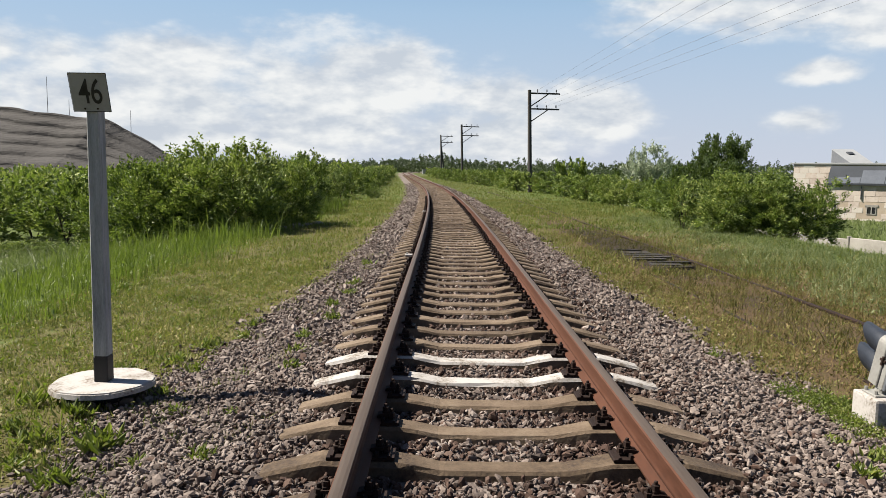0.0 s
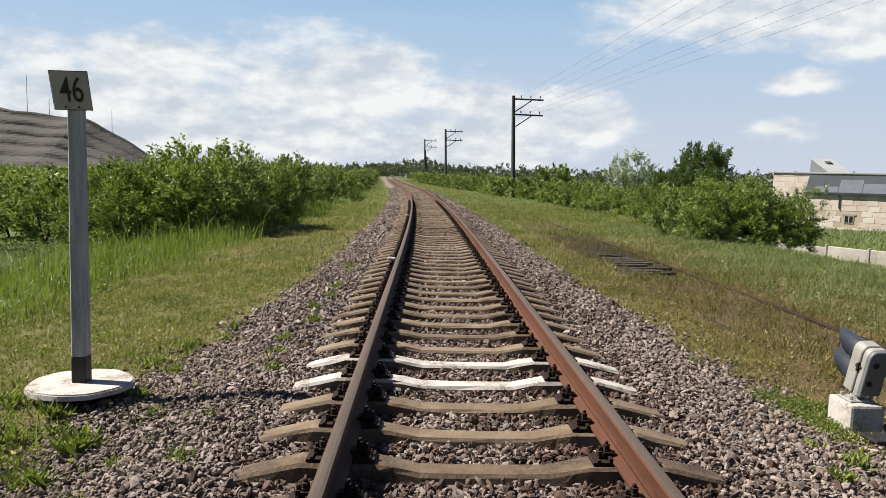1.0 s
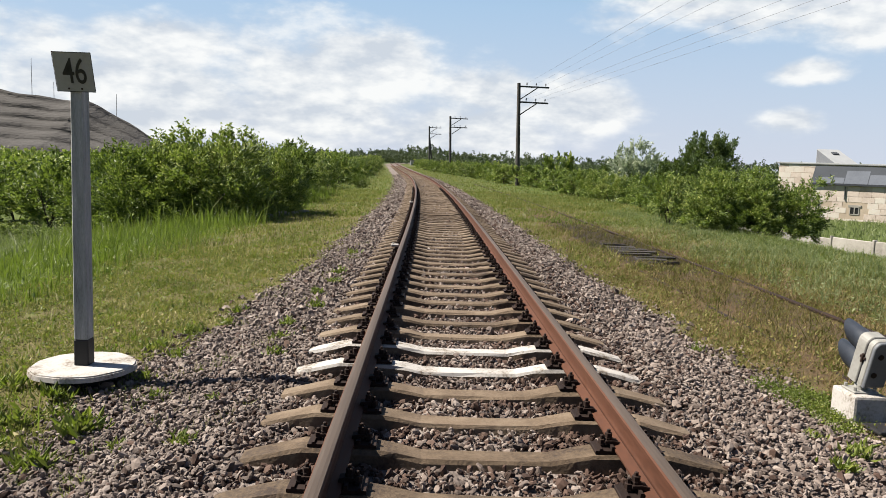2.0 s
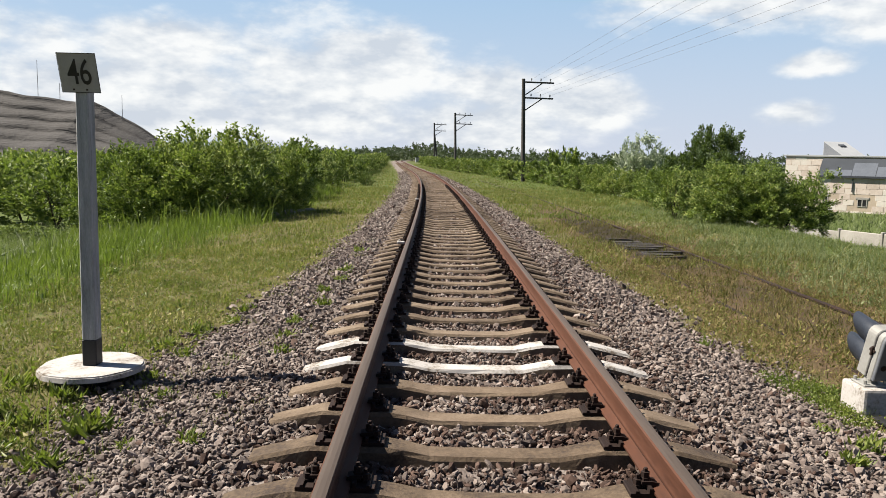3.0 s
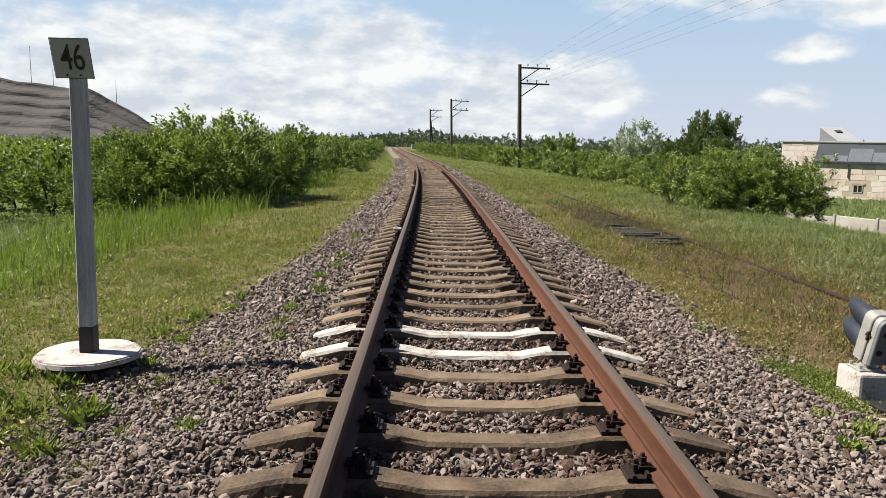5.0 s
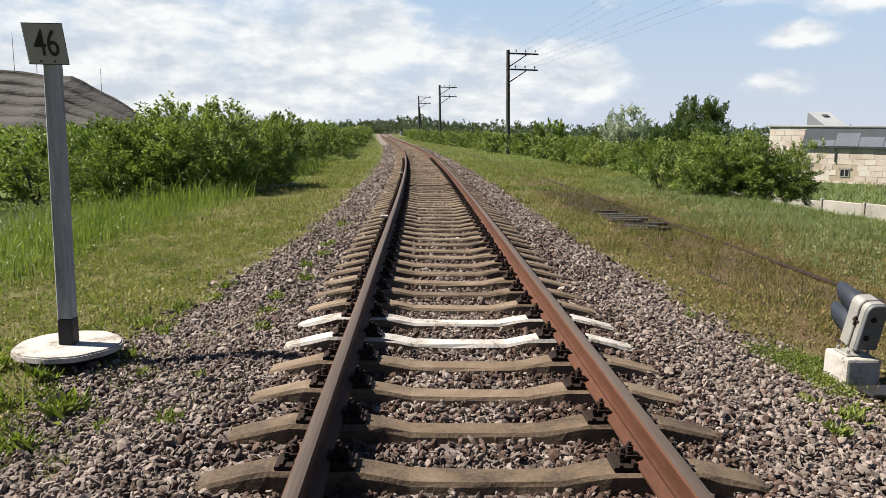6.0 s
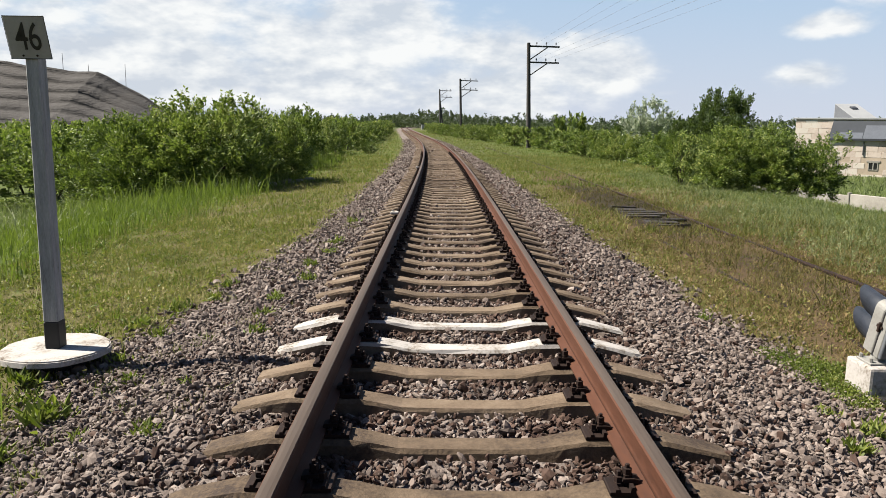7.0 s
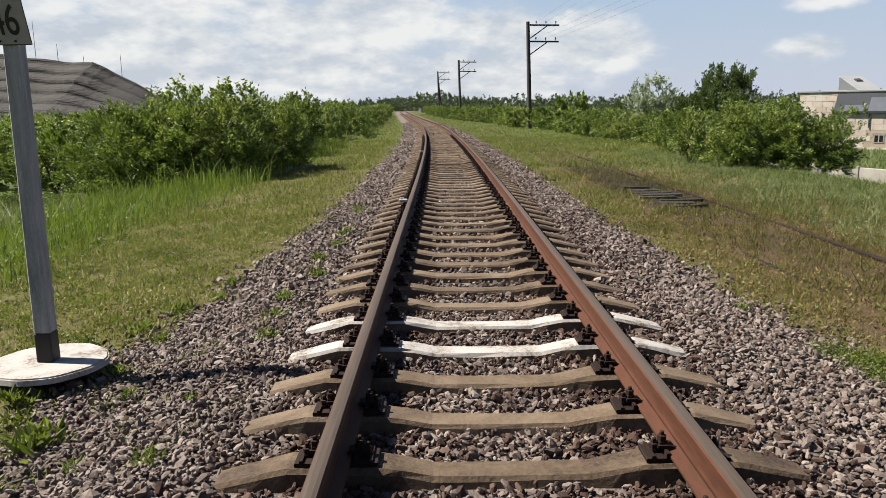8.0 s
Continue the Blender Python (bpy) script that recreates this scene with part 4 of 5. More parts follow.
# ---- factory building ----
def factory():
    """A block-walled hall with a lean-to before it, its long wall turned to the sun."""
    e = empty("factory_hall", pose(36.8, 73, 0, 0, 0, -40), "pale block-walled hall with dark lean-to roof and white roof lantern", "building")
    base, x0, x1 = -3.2, -3.4, 26.0

    def slab(name, lo, hi, mat, parent=e, label="", bevel=0.0):
        bm = bmesh.new()
        box(bm, lo, hi, bevel)
        return part(name, bm, mat, parent, label)

    hall = slab("hall_wall", (x0, 0.30, base), (x1, 16.0, 2.62), M_MORTAR)
    low = slab("annex_wall", (0.1, -1.05, base), (x1, 0.28, 0.72), M_MORTAR)
    wins = [(3.45, -1.95, 0.80, 0.72), (0.45, -1.70, 0.5, 0.68), (9.4, -1.95, 0.92, 0.68), (14.7, -1.95, 0.92, 0.68)]

    def blocks(parent, xa, xb, za, zb, y):
        """Courses of limestone blocks, leaving out the windows."""
        z, row = za, 0
        while z < zb - 0.1:
            h = min(0.52, zb - z)
            x = xa - (0.45 if row % 2 else 0)
            while x < xb:
                w = float(rng.uniform(0.85, 1.15))
                lo_x, hi_x = max(x, xa), min(x + w, xb)
                if hi_x - lo_x > 0.12 and not any(lo_x < wx + ww and hi_x > wx and z < wz + wh and z + h > wz for wx, wz, ww, wh in wins):
                    bm = bmesh.new()
                    d = float(rng.uniform(0.012, 0.028))
                    box(bm, (lo_x + 0.012, y - d, z + 0.012), (hi_x - 0.012, y + 0.05, z + h - 0.012), 0.012)
                    part("wall_block", bm, M_BLOCK, parent)
                x += w
            z += h
            row += 1

    blocks(low, 0.1, 14, -2.9, 0.70, -1.05)
    blocks(hall, x0, 0.08, -2.9, 2.6, 0.30)
    for wx, wz, ww, wh in wins:
        w = slab("window", (wx, -1.062, wz), (wx + ww, -1.052, wz + wh), M_GLASS_DARK)
        for lo, hi in (((wx, -1.10, wz), (wx + ww, -1.05, wz + 0.06)), ((wx, -1.10, wz + wh - 0.06), (wx + ww, -1.05, wz + wh)), ((wx, -1.10, wz + 0.06), (wx + 0.06, -1.05, wz + wh - 0.06)), ((wx + ww - 0.06, -1.10, wz + 0.06), (wx + ww, -1.05, wz + wh - 0.06)), ((wx + ww * 0.5 - 0.04, -1.10, wz + 0.06), (wx + ww * 0.5 + 0.04, -1.05, wz + wh - 0.06))):
            slab("frame_bar", lo, hi, M_FRAME, w)
        slab("lintel", (wx - 0.15, -1.11, wz + wh), (wx + ww + 0.15, -1.05, wz + wh + 0.16), M_FENCE, w)
    slab("hall_roof_edge", (x0 - 0.25, 0.18, 2.62), (x1, 16.2, 2.78), M_SHEET, e, "pale sheet metal roof edge", 0.02)
    # the lean-to roof falls towards the yard
    bm = bmesh.new()
    prof = [(-1.2, 0.72), (-1.2, 0.86), (0.26, 2.50), (0.26, 2.36)]
    va = [bm.verts.new((-0.05, y, z)) for y, z in prof]
    vb = [bm.verts.new((x1, y, z)) for y, z in prof]
    for i in range(4):
        bm.faces.new((va[i], va[(i + 1) % 4], vb[(i + 1) % 4], vb[i]))
    bm.faces.new(va), bm.faces.new(list(reversed(vb)))
    bmesh.ops.recalc_face_normals(bm, faces=bm.faces)
    roof = part("annex_roof", bm, M_SLATE, e, "dark grey sheet roof")
    slope = Matrix.Translation((0, -1.2, 0.86)) @ Matrix.Rotation(math.atan2(1.64, 1.46), 4, "X")
    # lower sheets carry the painted sky sheen
    for k in range(12):
        x = 0.8 + k * 2.0
        bm = bmesh.new()
        box(bm, (x, 0.02, 0.006), (x + 1.94, 0.75 + 0.45 * ((k * 2) % 3), 0.016), 0, slope)
        part("roof_sheet", bm, M_SLATE_SHEEN, roof)
    slab("annex_eave", (-0.1, -1.30, 0.70), (x1, -1.205, 0.82), M_SLATE)
    slab("corner_post", (-0.03, -1.0, 0.10), (0.09, -0.88, 0.95), M_SLATE)
    # roof lantern: a white shed slope rising away from the yard, closed by a grey gable
    to_local = pose(36.8, 73, 0, 0, 0, -40).inverted()

    def prism(pts, depth, mat, name, parent, label=""):
        """A triangle in the plane of y and z, drawn out along x."""
        bm = bmesh.new()
        va = [bm.verts.new(to_local @ Vector(p)) for p in pts]
        vb = [bm.verts.new(to_local @ (Vector(p) + Vector((depth, 0, 0)))) for p in pts]
        for i in range(3):
            bm.faces.new((va[i], va[(i + 1) % 3], vb[(i + 1) % 3], vb[i]))
        bm.faces.new(va), bm.faces.new(list(reversed(vb)))
        bmesh.ops.recalc_face_normals(bm, faces=bm.faces)
        return part(name, bm, mat, parent, label)

    lan = prism([(39.15, 73.6, 2.72), (39.15, 77.6, 4.25), (39.15, 77.6, 2.72)], 2.2, M_SHEET, "roof_lantern", e, "white sheet metal roof lantern")
    prism([(39.12, 73.8, 2.74), (39.12, 77.5, 4.16), (39.12, 77.5, 2.74)], 0.02, M_SIGNAL_BACK, "gable_panel", lan, "grey gable panel")
    bm = bmesh.new()
    box(bm, (0.9, 2.6, 0.01), (1.5, 3.2, 0.12), 0.02, to_local @ Matrix.Translation((39.15, 73.6, 2.72)) @ Matrix.Rotation(math.atan2(1.53, 4.0), 4, "X"))
    part("hatch", bm, M_SLATE, lan)
    slab("downpipe", (2.9, -1.18, -0.6), (2.98, -1.10, 0.60), M_SLATE)


factory()


def yard_wall():
    """Concrete panels between stub posts, slightly uneven along the top."""
    e = empty("yard_wall", pose(20.97, 42, 0, 0, 0, -69), "stained pale concrete panel wall beyond the grassy bank", "wall")
    for k in range(9):
        x = -9.0 + k * 2.55
        zt = -1.76 + float(rng.normal(0, 0.03)) + (0.10 if k == 5 else 0.0)
        bm = bmesh.new()
        box(bm, (x + 0.07, -0.07, -4.0), (x + 2.48, 0.07, zt), 0.03)
        part("wall_panel", bm, M_FENCE, e)
        bm = bmesh.new()
        box(bm, (x - 0.07, -0.12, -4.0), (x + 0.06, 0.12, zt + 0.06), 0.02)
        part("wall_post", bm, M_FENCE, e)


yard_wall()


# ---- spoil heap with masts ----
def heap():
    """A long heap with terraces, its end sloping down to the plain."""
    xs = np.array(sorted(list(np.arange(-330, -60, 3.0))))
    vs = np.linspace(0, 1, 46)
    verts, faces = [], []
    for x in xs:
        top = np.interp(x, [-330, -250, -180, -141, -121, -107, -88, -70, -60], [16, 22, 22.5, 20.2, 17.6, 16.6, 6.0, -1.5, -3.2])
        for v in vs:
            step = 0.0 if top < 3 else 0.32 * math.sin(v * 6.283 * 7 + 0.25 * math.sin(x * 0.09))
            z = -3.5 + (top + 3.5) * v + step * math.sin(v * 3.14) * 0.6
            y = 240 - 42 * (1 - v) - 0.7 * math.sin(x * 0.33) - 0.9 * math.sin(x * 0.11 + v * 9) - (0.7 * math.cos(v * 6.283 * 7))
            verts.append((x, y, z + 0.25 * math.sin(x * 0.45) * v))
        verts.append((x, 262.0, -3.5))
    n = len(vs) + 1
    for i in range(len(xs) - 1):
        for j in range(n - 1):
            faces.append((i * n + j, (i + 1) * n + j, (i + 1) * n + j + 1, i * n + j + 1))
    tagged(new("slag_hill", mesh_of("slag_hill", verts, faces, M_HEAP)), "large dark grey-brown terraced spoil heap", "spoil heap")
    for x, z0, z1 in ((-126, 18.0, 29.5), (-119.2, 17.0, 22.5), (-99.8, 11.0, 19.4), (-111.3, 16.3, 19.0)):
        bm = bmesh.new()
        rod(bm, (0, 0, -1.5), (0, 0, z1 - z0), 0.10, 0.06, 6)
        ob = part("mast", bm, M_WIRE)
        ob.matrix_world = pose(x, 240, z0)
        tagged(ob, "thin grey lightning mast on the spoil heap", "mast", "masts on the heap")


heap()


# ---- ballast, grass and weeds ----
def stones_mesh(name, n, y0, y1, half, size, seed, fine):
    """Angular stones heaped along the line; those by the rails are stained with rust."""
    r = np.random.default_rng(seed)
    y = r.uniform(y0, y1, n)
    u = r.uniform(-half, half, n)
    over = np.abs(u) - ballast_edge(y)
    keep = r.random(n) < np.where(over < 0, 1.0, 0.55 * np.exp(-over / 0.13))
    sl = np.array(SLEEPERS)
    gap = np.min(np.abs(y[:, None] - sl[None, :]), axis=1) if n < 3 else np.abs(y - sl[np.clip(np.searchsorted(sl, y), 1, len(sl) - 1)])
    gap2 = np.abs(y - sl[np.clip(np.searchsorted(sl, y) - 1, 0, len(sl) - 1)])
    keep &= ~((np.minimum(gap, gap2) < 0.080 + size * 0.9) & (np.abs(u) < 1.36))
    y, u = y[keep], u[keep]
    n = len(y)
    x = u + mid(y)
    z = land(x, y) + r.uniform(-0.012, 0.035, n) - max(0.0, size - 0.02) * 0.6 + 0.012 * bumps(x, y, 0.25)
    bm = bmesh.new()
    if fine:
        bmesh.ops.create_icosphere(bm, subdivisions=1, radius=1.2)
    else:
        bmesh.ops.create_cone(bm, cap_ends=True, cap_tris=False, segments=4, radius1=1.15, radius2=0.9, depth=1.6)
        bmesh.ops.triangulate(bm, faces=bm.faces)
    bm.verts.index_update()
    corner, f = np.array([p.co for p in bm.verts]), np.array([[p.index for p in q.verts] for q in bm.faces])
    bm.free()
    c = len(corner)
    v = corner[None] * r.uniform(0.74, 1.08, (n, c, 1)) + r.normal(0, 0.10, (n, c, 3))
    v = np.where(np.abs(v) > 0.85, np.sign(v) * (0.85 + (np.abs(v) - 0.85) * 0.3), v)
    s = size * r.lognormal(0, 0.30, n)
    v = v * (s[:, None] * np.stack([r.uniform(1.0, 1.75, n), r.uniform(0.7, 1.1, n), r.uniform(0.40, 0.75, n)], 1))[:, None, :]
    q = r.normal(0, 1, (n, 4))
    q[:, 1:3] *= 0.5
    q /= np.linalg.norm(q, axis=1)[:, None]
    w_, x_, y_, z_ = q.T
    R = np.stack([np.stack([1 - 2 * (y_**2 + z_**2), 2 * (x_ * y_ - z_ * w_), 2 * (x_ * z_ + y_ * w_)], -1),
                  np.stack([2 * (x_ * y_ + z_ * w_), 1 - 2 * (x_**2 + z_**2), 2 * (y_ * z_ - x_ * w_)], -1),
                  np.stack([2 * (x_ * z_ - y_ * w_), 2 * (y_ * z_ + x_ * w_), 1 - 2 * (x_**2 + y_**2)], -1)], 1)
    v = np.einsum("nij,nkj->nki", R, v) + np.stack([x, y, z], -1)[:, None, :]
    faces = (np.arange(n)[:, None, None] * c + f[None]).reshape(-1, 3)
    rust = r.random(n) < 0.75 * np.exp(-((np.abs(u) - 0.85) / np.where(u > 0, 0.55, 0.38)) ** 2) + 0.08 + 0.22 * (np.abs(u) < 0.7)
    return mesh_of(name, v.reshape(-1, 3), faces, [M_STONE, M_STONE_RUST], np.repeat(rust.astype(int), len(f)))


M_STONE_RUST = surface("rust_stained_granite", [(0.22, (0.019, 0.010, 0.007)), (0.45, (0.042, 0.023, 0.017)), (0.62, (0.061, 0.036, 0.027)), (0.8, (0.094, 0.061, 0.048))], 1.2, 60, 0.9, 0.35, 0, 0.006, 0, 0.5)
for n, y0, y1, half, size, seed in ((52000, 4.5, 9.0, 3.1, 0.0150, 5), (30000, 9.0, 19, 2.9, 0.021, 6), (16000, 19, 42, 2.7, 0.030, 7), (7000, 42, 95, 2.7, 0.055, 9), (17000, -7, 4.5, 3.1, 0.036, 8)):
    tagged(new("ballast", stones_mesh("ballast", n, y0, y1, half, size, seed, size < 0.02)), "crushed grey and purplish granite ballast", "ballast", kind="stuff")


def blades_mesh(name, pts, height, width, mat, lean=0.35, tall=False, seed=1):
    """Grass blades; tall ones bend over in two steps."""
    r = np.random.default_rng(seed)
    n = len(pts)
    a = r.uniform(0, 6.283, n)
    side = np.stack([np.cos(a), np.sin(a), np.zeros(n)], -1)
    b = r.uniform(0, 6.283, n)
    h = height * r.lognormal(0, 0.40 if tall else 0.35, n)
    w = (width * r.uniform(0.6, 1.3, n))[:, None]
    tilt = np.stack([np.cos(b), np.sin(b), np.zeros(n)], -1) * (lean * np.abs(r.normal(0, 1, n)) * h)[:, None]
    up = np.stack([np.zeros(n), np.zeros(n), h], -1)
    if tall:
        m = pts + up * 0.6 + tilt * 0.35
        v = np.stack([pts - side * w, pts + side * w, m + side * w * 0.7, m - side * w * 0.7, pts + up + tilt * 1.1], 1).reshape(-1, 3)
        i = np.arange(n)[:, None] * 5
        f = np.concatenate([i + np.array([[0, 1, 2]]), i + np.array([[0, 2, 3]]), i + np.array([[3, 2, 4]])], 1).reshape(-1, 3)
    else:
        v = np.stack([pts - side * w, pts + side * w, pts + up + tilt], 1).reshape(-1, 3)
        f = np.arange(n)[:, None] * 3 + np.array([[0, 1, 2]])
    return mesh_of(name, v, f, mat)


def scatter(n, u0, u1, y0, y1, seed, keep=None, power=1.0):
    """Places on the ground between u0 and u1 beside the line, clumped."""
    r = np.random.default_rng(seed)
    y = y0 + (y1 - y0) * r.random(n) ** power
    u = r.uniform(u0, u1, n)
    tuft = bumps(u + y * 0.3, y, 0.22) + 0.7 * bumps(u, y, 0.9)
    ok = r.random(n) < np.clip(0.6 + tuft * 0.6, 0.08, 1)
    if keep is not None:
        ok &= r.random(n) < keep(u, y)
    u, y = u[ok], y[ok]
    x = u + mid(y)
    return np.stack([x, y, land(x, y) - 0.01], -1)


def turf(name, label, pts, *args, **kw):
    tagged(new(name, blades_mesh(name, pts, *args, **kw)), label, "grass", kind="stuff")


def edge_l(u, y):
    return smooth_step(-u - ballast_edge(y), -0.22, 0.5)


def edge_r(u, y):
    return smooth_step(u - ballast_edge(y), -0.22, 0.35)


def not_hole(u, y):
    """Sparse over the bare old sleepers."""
    strip = np.exp(-(((u - 4.4) / 0.8) ** 4)) * smooth_step(y, 8, 10.5) * (1 - smooth_step(y, 24, 36))
    beside = 1 - 0.55 * np.clip(np.exp(-((u - 3.56) / 0.13) ** 2) + np.exp(-((u - 5.08) / 0.13) ** 2), 0, 1) * smooth_step(y, 7, 9) * (1 - smooth_step(y, 13, 17))
    return edge_r(u, y) * beside * (1 - 0.72 * strip) * (1 - 0.93 * np.exp(-(((u - 4.36) / 0.70) ** 4)) * smooth_step(y, 15.6, 16.6) * (1 - smooth_step(y, 22.5, 24)))


def dry_zone(u, y):
    return np.exp(-((u - 4.6) / 1.9) ** 2) * not_hole(u, y)


turf("short_grass", "short yellowing grass on the verge", scatter(60000, -6.2, -2.1, 5, 15, 1, edge_l), 0.055, 0.0062, M_GRASS, 0.6, seed=1)
turf("short_grass", "short yellowing grass on the verge", scatter(46000, -6.4, -2.1, 15, 48, 2, edge_l, 1.5), 0.085, 0.009, M_GRASS, 0.6, seed=2)
turf("short_grass", "short yellowing grass between the tracks", scatter(56000, 2.1, 8.5, 5, 15, 3, not_hole), 0.050, 0.0062, M_GRASS, 0.6, seed=3)
turf("short_grass", "short yellowing grass between the tracks", scatter(70000, 2.1, 10.5, 15, 52, 4, not_hole, 1.5), 0.090, 0.010, M_GRASS, 0.6, seed=4)
turf("verge_grass", "green grass on the verge farther along the line", scatter(17000, -7.5, -2.1, 26, 170, 21, edge_l, 1.7), 0.09, 0.020, M_GRASS_TALL, 0.6, seed=21)
turf("verge_grass", "yellowing grass on the verge farther along the line", scatter(20000, -7.5, -2.1, 34, 170, 22, edge_l, 1.7), 0.09, 0.020, M_GRASS, 0.6, seed=22)
turf("verge_grass", "green grass on the verge farther along the line", scatter(22000, 2.1, 11, 26, 180, 23, edge_r, 1.7), 0.09, 0.022, M_GRASS_TALL, 0.6, seed=23)
turf("verge_grass", "yellowing grass on the verge farther along the line", scatter(30000, 2.1, 11, 34, 180, 24, edge_r, 1.7), 0.09, 0.022, M_GRASS, 0.6, seed=24)
turf("dry_weeds", "dry brown weeds over the old siding", scatter(60000, 2.1, 7.6, 6, 24, 5, dry_zone), 0.075, 0.006, M_GRASS_DRY, 0.9, seed=5)
turf("dry_weeds", "thin dry tan grass between the tracks", scatter(52000, 2.1, 8.2, 5, 17, 15, not_hole), 0.05, 0.006, M_GRASS_DRY, 1.0, seed=15)
M_DEAD = foliage("dead_dark_weeds", [(0.05, (0.021, 0.017, 0.007)), (0.5, (0.052, 0.040, 0.015)), (0.95, (0.105, 0.078, 0.029))], 0.2, 0.8)
turf("dead_weeds", "dark withered weeds between the buried rails", scatter(16000, 3.5, 5.4, 8, 30, 41, lambda u, y: smooth_step(y, 8, 10) * (1 - smooth_step(y, 22, 30))), 0.085, 0.006, M_DEAD, 0.8, seed=41)
turf("tall_grass", "tall fresh green grass on the slope", scatter(64000, -16, -4.9, 6, 24, 6, lambda u, y: smooth_step(-u, 4.8, 6.2) * (1 - smooth_step(y - (u + 8) * 0.5, 15, 18) * smooth_step(-u, 8, 9.5))), 0.23, 0.0065, M_GRASS_TALL, 0.4, tall=True, seed=6)
turf("tall_grass", "tall green grass at the foot of the shrubs", scatter(22000, -12, -4.6, 21, 42, 7, lambda u, y: smooth_step(-u, 4.7, 5.6)), 0.38, 0.012, M_GRASS_TALL, 0.35, tall=True, seed=7)
turf("grey_weeds", "grey-green weeds in the hollow", scatter(26000, -30, -9, 17, 36, 8), 0.34, 0.014, M_GRASS_GREY, 0.7, tall=True, seed=8)
turf("tall_grass", "tall grey-green grass along the edge of the bank", scatter(76000, 6.6, 14.5, 11, 34, 9, lambda u, y: smooth_step(u, 6.4, 8.4)), 0.10, 0.0065, M_GRASS_GREY, 1.0, tall=True, seed=9)
turf("tall_grass", "tall fresh green grass along the edge of the bank", scatter(20000, 8.2, 14.5, 10, 30, 10, lambda u, y: smooth_step(u, 8.0, 9.6)), 0.11, 0.007, M_GRASS_TALL, 0.9, tall=True, seed=10)
turf("verge_weeds", "grey-green weeds beyond the siding", scatter(16000, 5.5, 9.5, 8, 20, 12), 0.14, 0.006, M_GRASS_GREY, 0.7, seed=12)


turf("dry_fuzz", "fine dry brown stubble over the old siding", scatter(90000, 2.4, 7.6, 5, 14, 51, not_hole), 0.030, 0.0034, M_GRASS_DRY, 1.3, seed=51)
turf("dry_fuzz", "fine yellowing stubble between the tracks", scatter(60000, 2.4, 8.0, 5, 14, 52, edge_r), 0.032, 0.0034, M_GRASS, 1.2, seed=52)
turf("fine_grass", "fine pale grass tips on the verge", scatter(60000, -6.0, -2.2, 5.5, 14, 53, edge_l), 0.045, 0.0036, M_GRASS, 1.0, seed=53)
turf("grass_tufts", "taller green tufts in the verge turf", scatter(16000, -6.2, -2.3, 6, 24, 54, lambda u, y: edge_l(u, y) * (bumps(u * 1.3 + 4, y * 1.1, 0.45) > 0.45)), 0.10, 0.005, M_GRASS_TALL, 0.6, tall=True, seed=54)
turf("ballast_grass", "thin yellow-green grass creeping through the ballast", scatter(26000, -2.5, -1.42, 5.0, 17, 55, lambda u, y: bumps(u * 1.6 + 1, y * 1.2 + 3, 0.5) > 0.42), 0.05, 0.004, M_GRASS, 0.9, seed=55)
turf("ballast_grass", "thin green grass creeping through the ballast by the post", scatter(16000, -3.6, -2.0, 4.8, 7.6, 56, lambda u, y: bumps(u * 1.5, y * 1.5 + 1, 0.4) > 0.25), 0.05, 0.004, M_WEED, 0.9, seed=56)
turf("yard_grass", "rough green grass in the low yard", scatter(26000, 15, 48, 34, 72, 13), 0.26, 0.035, M_GRASS_GREY, 0.6, seed=13)


def herbs(name, label, pts, size, mat, seed):
    """Low broad-leaved herbs: small leaves spread close to the ground."""
    r = np.random.default_rng(seed)
    n = len(pts)
    a = r.uniform(0, 6.283, n)
    d = np.stack([np.cos(a), np.sin(a), r.uniform(0.1, 0.9, n)], -1)
    p = pts + np.stack([np.zeros(n), np.zeros(n), np.abs(r.normal(0, size * 0.7, n))], -1)
    tagged(new(name, leaves_mesh(name, p, d, size, mat, 0.5, 0.3)), label, "herbs", kind="stuff")


herbs("low_herbs", "low yellow-green herbs on the verge", scatter(26000, -6.0, -2.1, 5, 17, 31, edge_l), 0.045, M_GRASS, 31)
herbs("low_herbs", "low green herbs on the verge", scatter(12000, -7.0, -2.1, 6, 22, 32, edge_l), 0.05, M_GRASS_TALL, 32)
herbs("low_herbs", "low dry herbs between the tracks", scatter(30000, 2.1, 7.6, 5, 18, 33, not_hole), 0.042, M_GRASS_DRY, 33)
herbs("low_herbs", "low yellow-green herbs between the tracks", scatter(26000, 2.1, 9.0, 5, 19, 34, not_hole), 0.045, M_GRASS, 34)
herbs("low_herbs", "low grey-green herbs beyond the siding", scatter(22000, 5.5, 12.5, 8, 28, 35), 0.065, M_GRASS_GREY, 35)
herbs("low_herbs", "dark green herbs among the tall grass", scatter(26000, -13, -4.6, 9, 27, 37, lambda u, y: smooth_step(-u, 4.6, 6.5) * (bumps(u, y, 0.8) > -0.1)), 0.085, M_GRASS_TALL, 37)
herbs("low_herbs", "pale grey-green herbs in the hollow", scatter(30000, -24, -8.5, 15, 34, 36), 0.13, M_GRASS_GREY, 36)


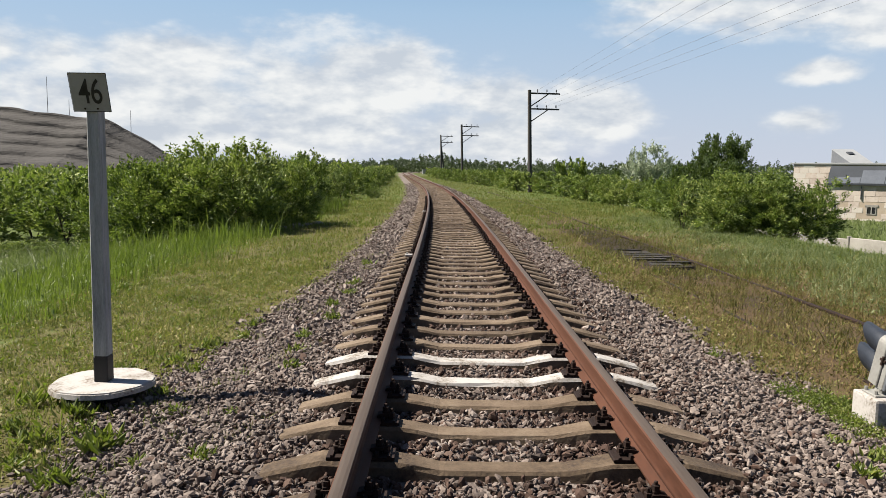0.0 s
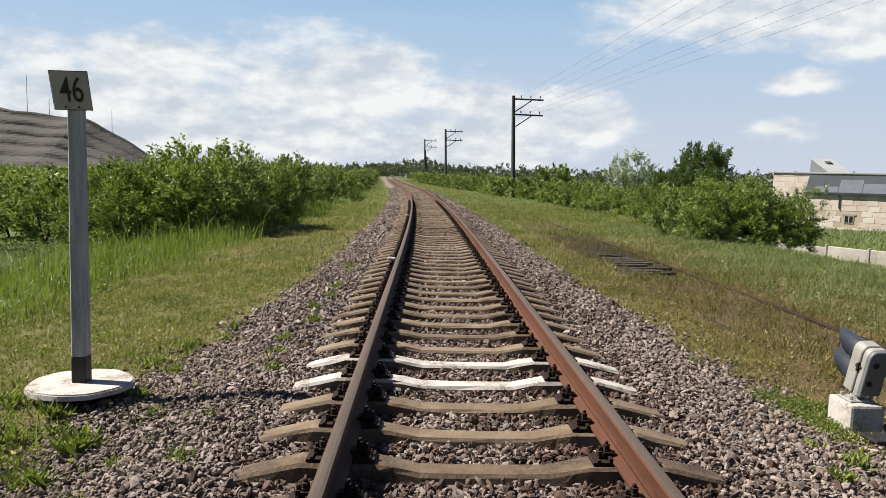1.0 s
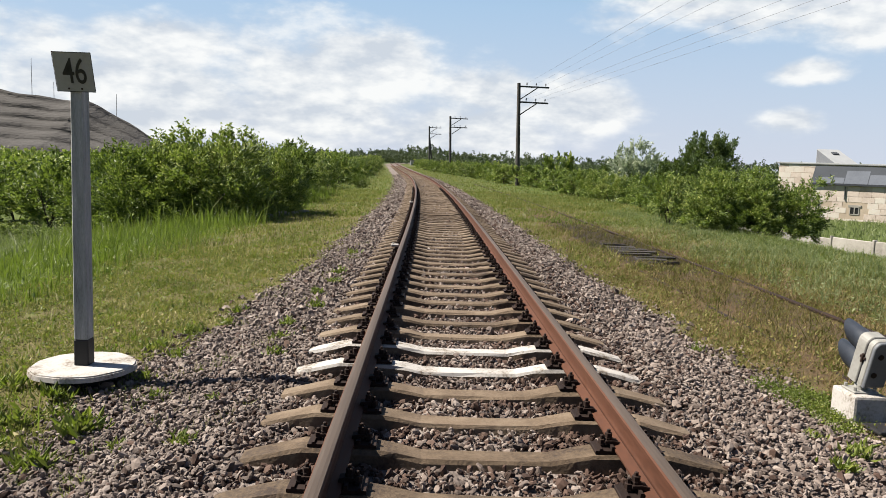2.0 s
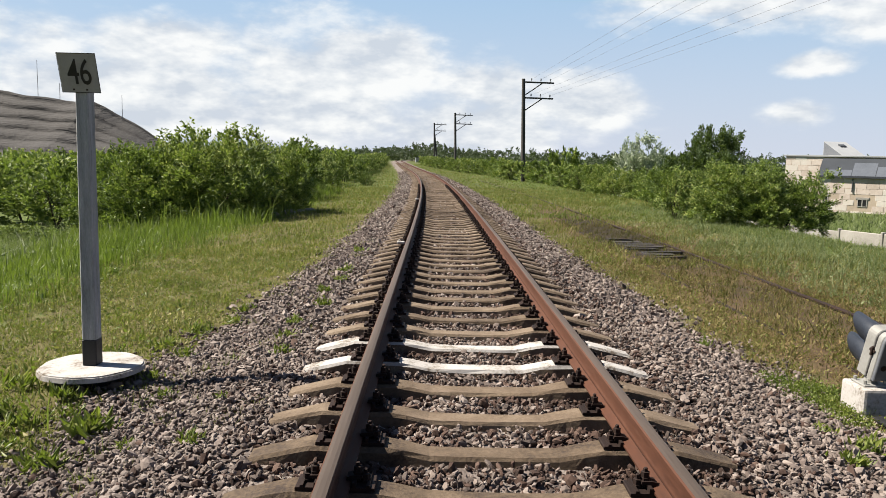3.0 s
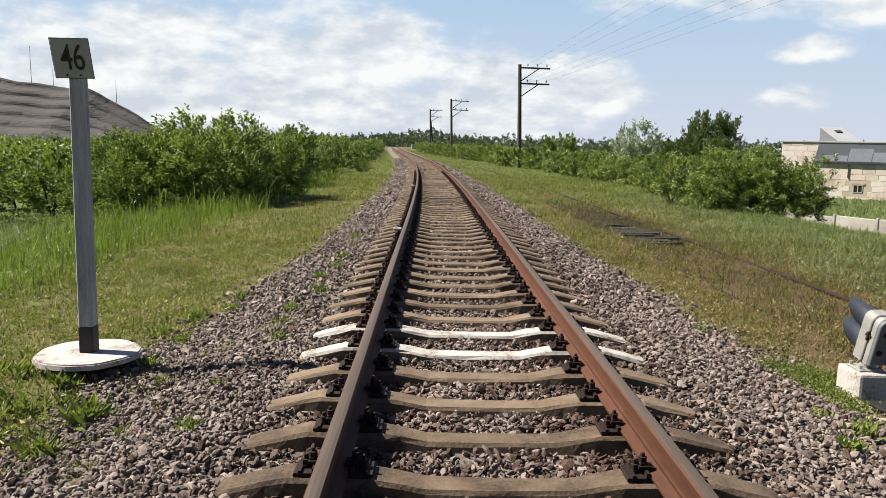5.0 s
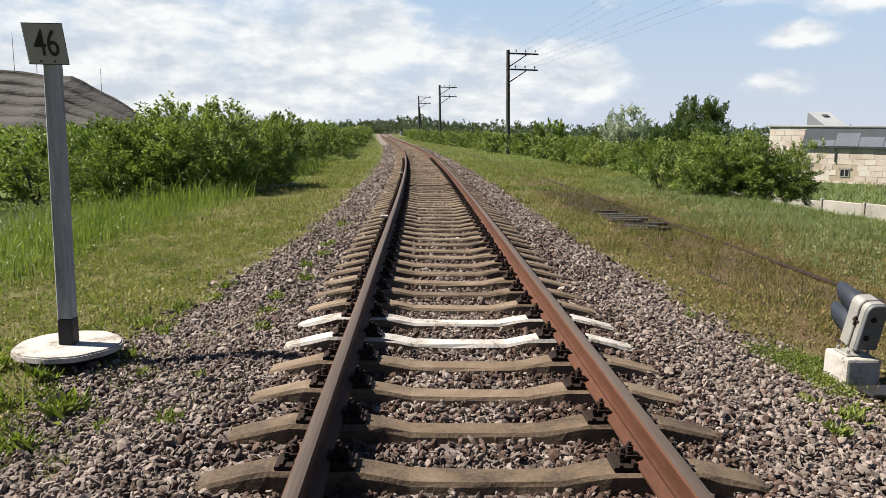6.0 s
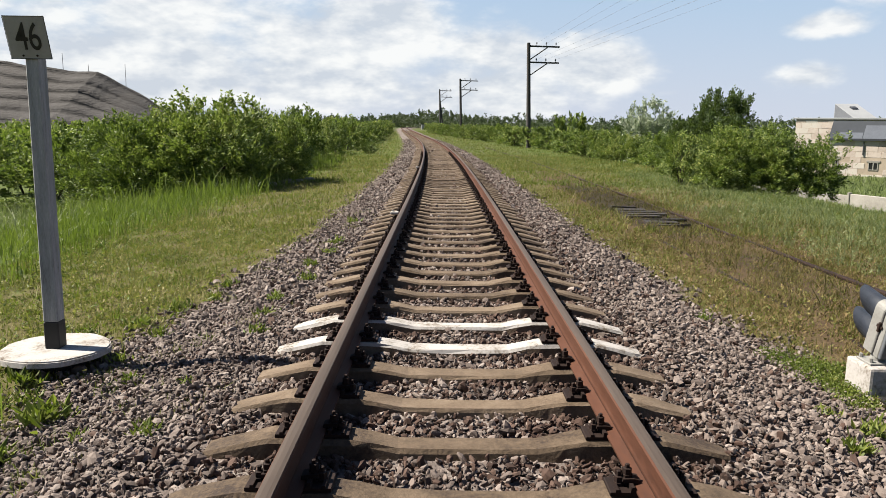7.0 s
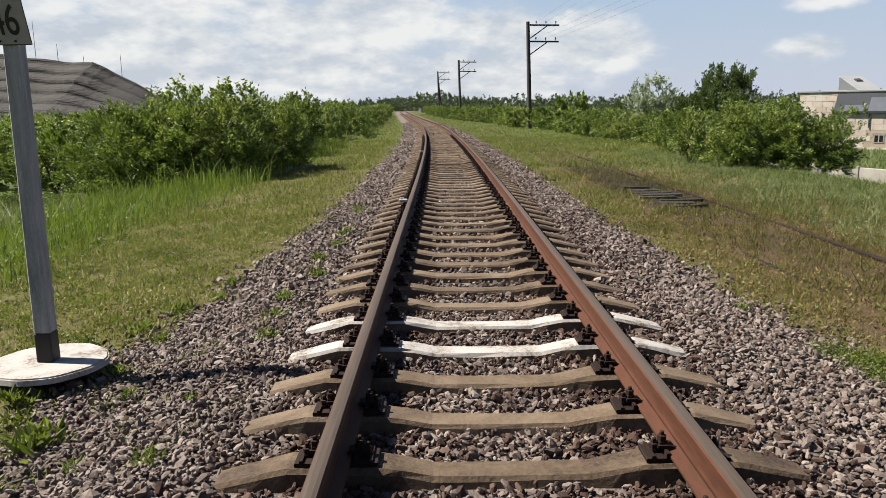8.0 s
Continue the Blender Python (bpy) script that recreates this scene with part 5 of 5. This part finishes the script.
def weed(x, y, size, n, label, seed, spread=0.4, leaf=0.6, slim=0.28):
    """A rosette of weed leaves."""
    r = np.random.default_rng(seed)
    a = r.uniform(0, 6.283, n)
    d = np.stack([np.cos(a), np.sin(a), r.uniform(0.4, 1.8, n)], -1)
    p = np.stack([r.normal(0, size * spread, n), r.normal(0, size * spread, n), np.abs(r.normal(0, size * 0.25, n))], -1)
    ob = new("weed", leaves_mesh("weed", p, d, size * leaf, M_WEED, slim, 0.3))
    ob.matrix_world = pose(x, y, float(land(x, y)) + 0.01)
    tagged(ob, label, "weed", "weeds in the ballast", "stuff")


W = "small green leafy weed growing in the ballast"
for i, (x, y, s, n) in enumerate(((-2.56, 5.98, 0.17, 110), (-2.6, 5.45, 0.15, 80), (-2.75, 8.85, 0.14, 70), (-1.75, 8.7, 0.12, 60), (-2.55, 9.9, 0.13, 60), (-3.0, 6.52, 0.13, 90), (-3.45, 6.8, 0.15, 80), (-1.75, 5.5, 0.10, 45),
                                  (-2.55, 7.0, 0.10, 50), (-1.62, 7.5, 0.10, 50), (-1.72, 10.5, 0.11, 50), (-1.65, 12.2, 0.12, 60), (2.2, 5.55, 0.12, 60), (-2.95, 5.7, 0.12, 60), (-2.3, 6.6, 0.09, 40), (-1.6, 9.6, 0.11, 50), (-3.3, 7.5, 0.12, 60), (-1.8, 6.3, 0.08, 40), (-1.7, 14.5, 0.14, 60), (2.5, 5.9, 0.13, 60), (-3.1, 6.1, 0.14, 70), (-3.35, 6.3, 0.12, 70), (-2.85, 6.3, 0.10, 60), (-3.0, 5.35, 0.12, 60), (-2.2, 5.6, 0.08, 40), (-2.6, 7.9, 0.11, 60), (-2.9, 8.3, 0.12, 60), (-3.2, 7.9, 0.12, 70), (-2.5, 9.2, 0.12, 60), (-1.72, 8.1, 0.10, 50), (-1.6, 11.3, 0.11, 50), (2.35, 6.2, 0.09, 40), (2.4, 8.6, 0.10, 40))):
    weed(x, y, s, n, W, 100 + i)
for i, (x, y) in enumerate(((2.62, 7.5), (2.68, 7.2), (2.70, 6.95), (2.78, 6.72), (2.86, 7.3), (2.95, 7.1), (2.74, 6.5))):
    weed(x, y, 0.12, 950, "low mat of fresh green clover by the signal", 200 + i, 0.75, 0.15, 0.75)

# pale rubble at the foot of the shrubs, and a shed far along the line
for i, (x, y, r) in enumerate(((-5.55, 25.3, 0.20), (-5.2, 25.9, 0.26), (-4.95, 26.6, 0.17), (-5.45, 26.2, 0.15), (-4.75, 27.4, 0.20))):
    bm = bmesh.new()
    bmesh.ops.create_icosphere(bm, subdivisions=2, radius=r)
    for v in bm.verts:
        v.co = v.co * (1 + 0.25 * noise.noise(v.co * 5 + Vector((i * 7.1, 0, 0))))
        v.co.z *= 0.45
    ob = part("rubble_stone", bm, M_FENCE)
    ob.matrix_world = pose(x, y, float(land(x, y)) + r * 0.12, 0, 0, i * 50)
    tagged(ob, "pale lump of rubble in the grass by the shrubs", "stone", "rubble stones")

shed = empty("shed", pose(-5.6, 232, float(land(-5.6, 232)), 0, 0, 8), "small white shed beside the far bend of the line", "shed")
bm = bmesh.new()
box(bm, (-1.3, -0.9, -0.2), (1.3, 0.9, 1.5), 0.03)
part("shed_wall", bm, M_SHEET, shed)
bm = bmesh.new()
box(bm, (-1.5, -1.1, 1.5), (1.5, 1.1, 1.66), 0.03)
part("shed_roof", bm, M_SLATE, shed)
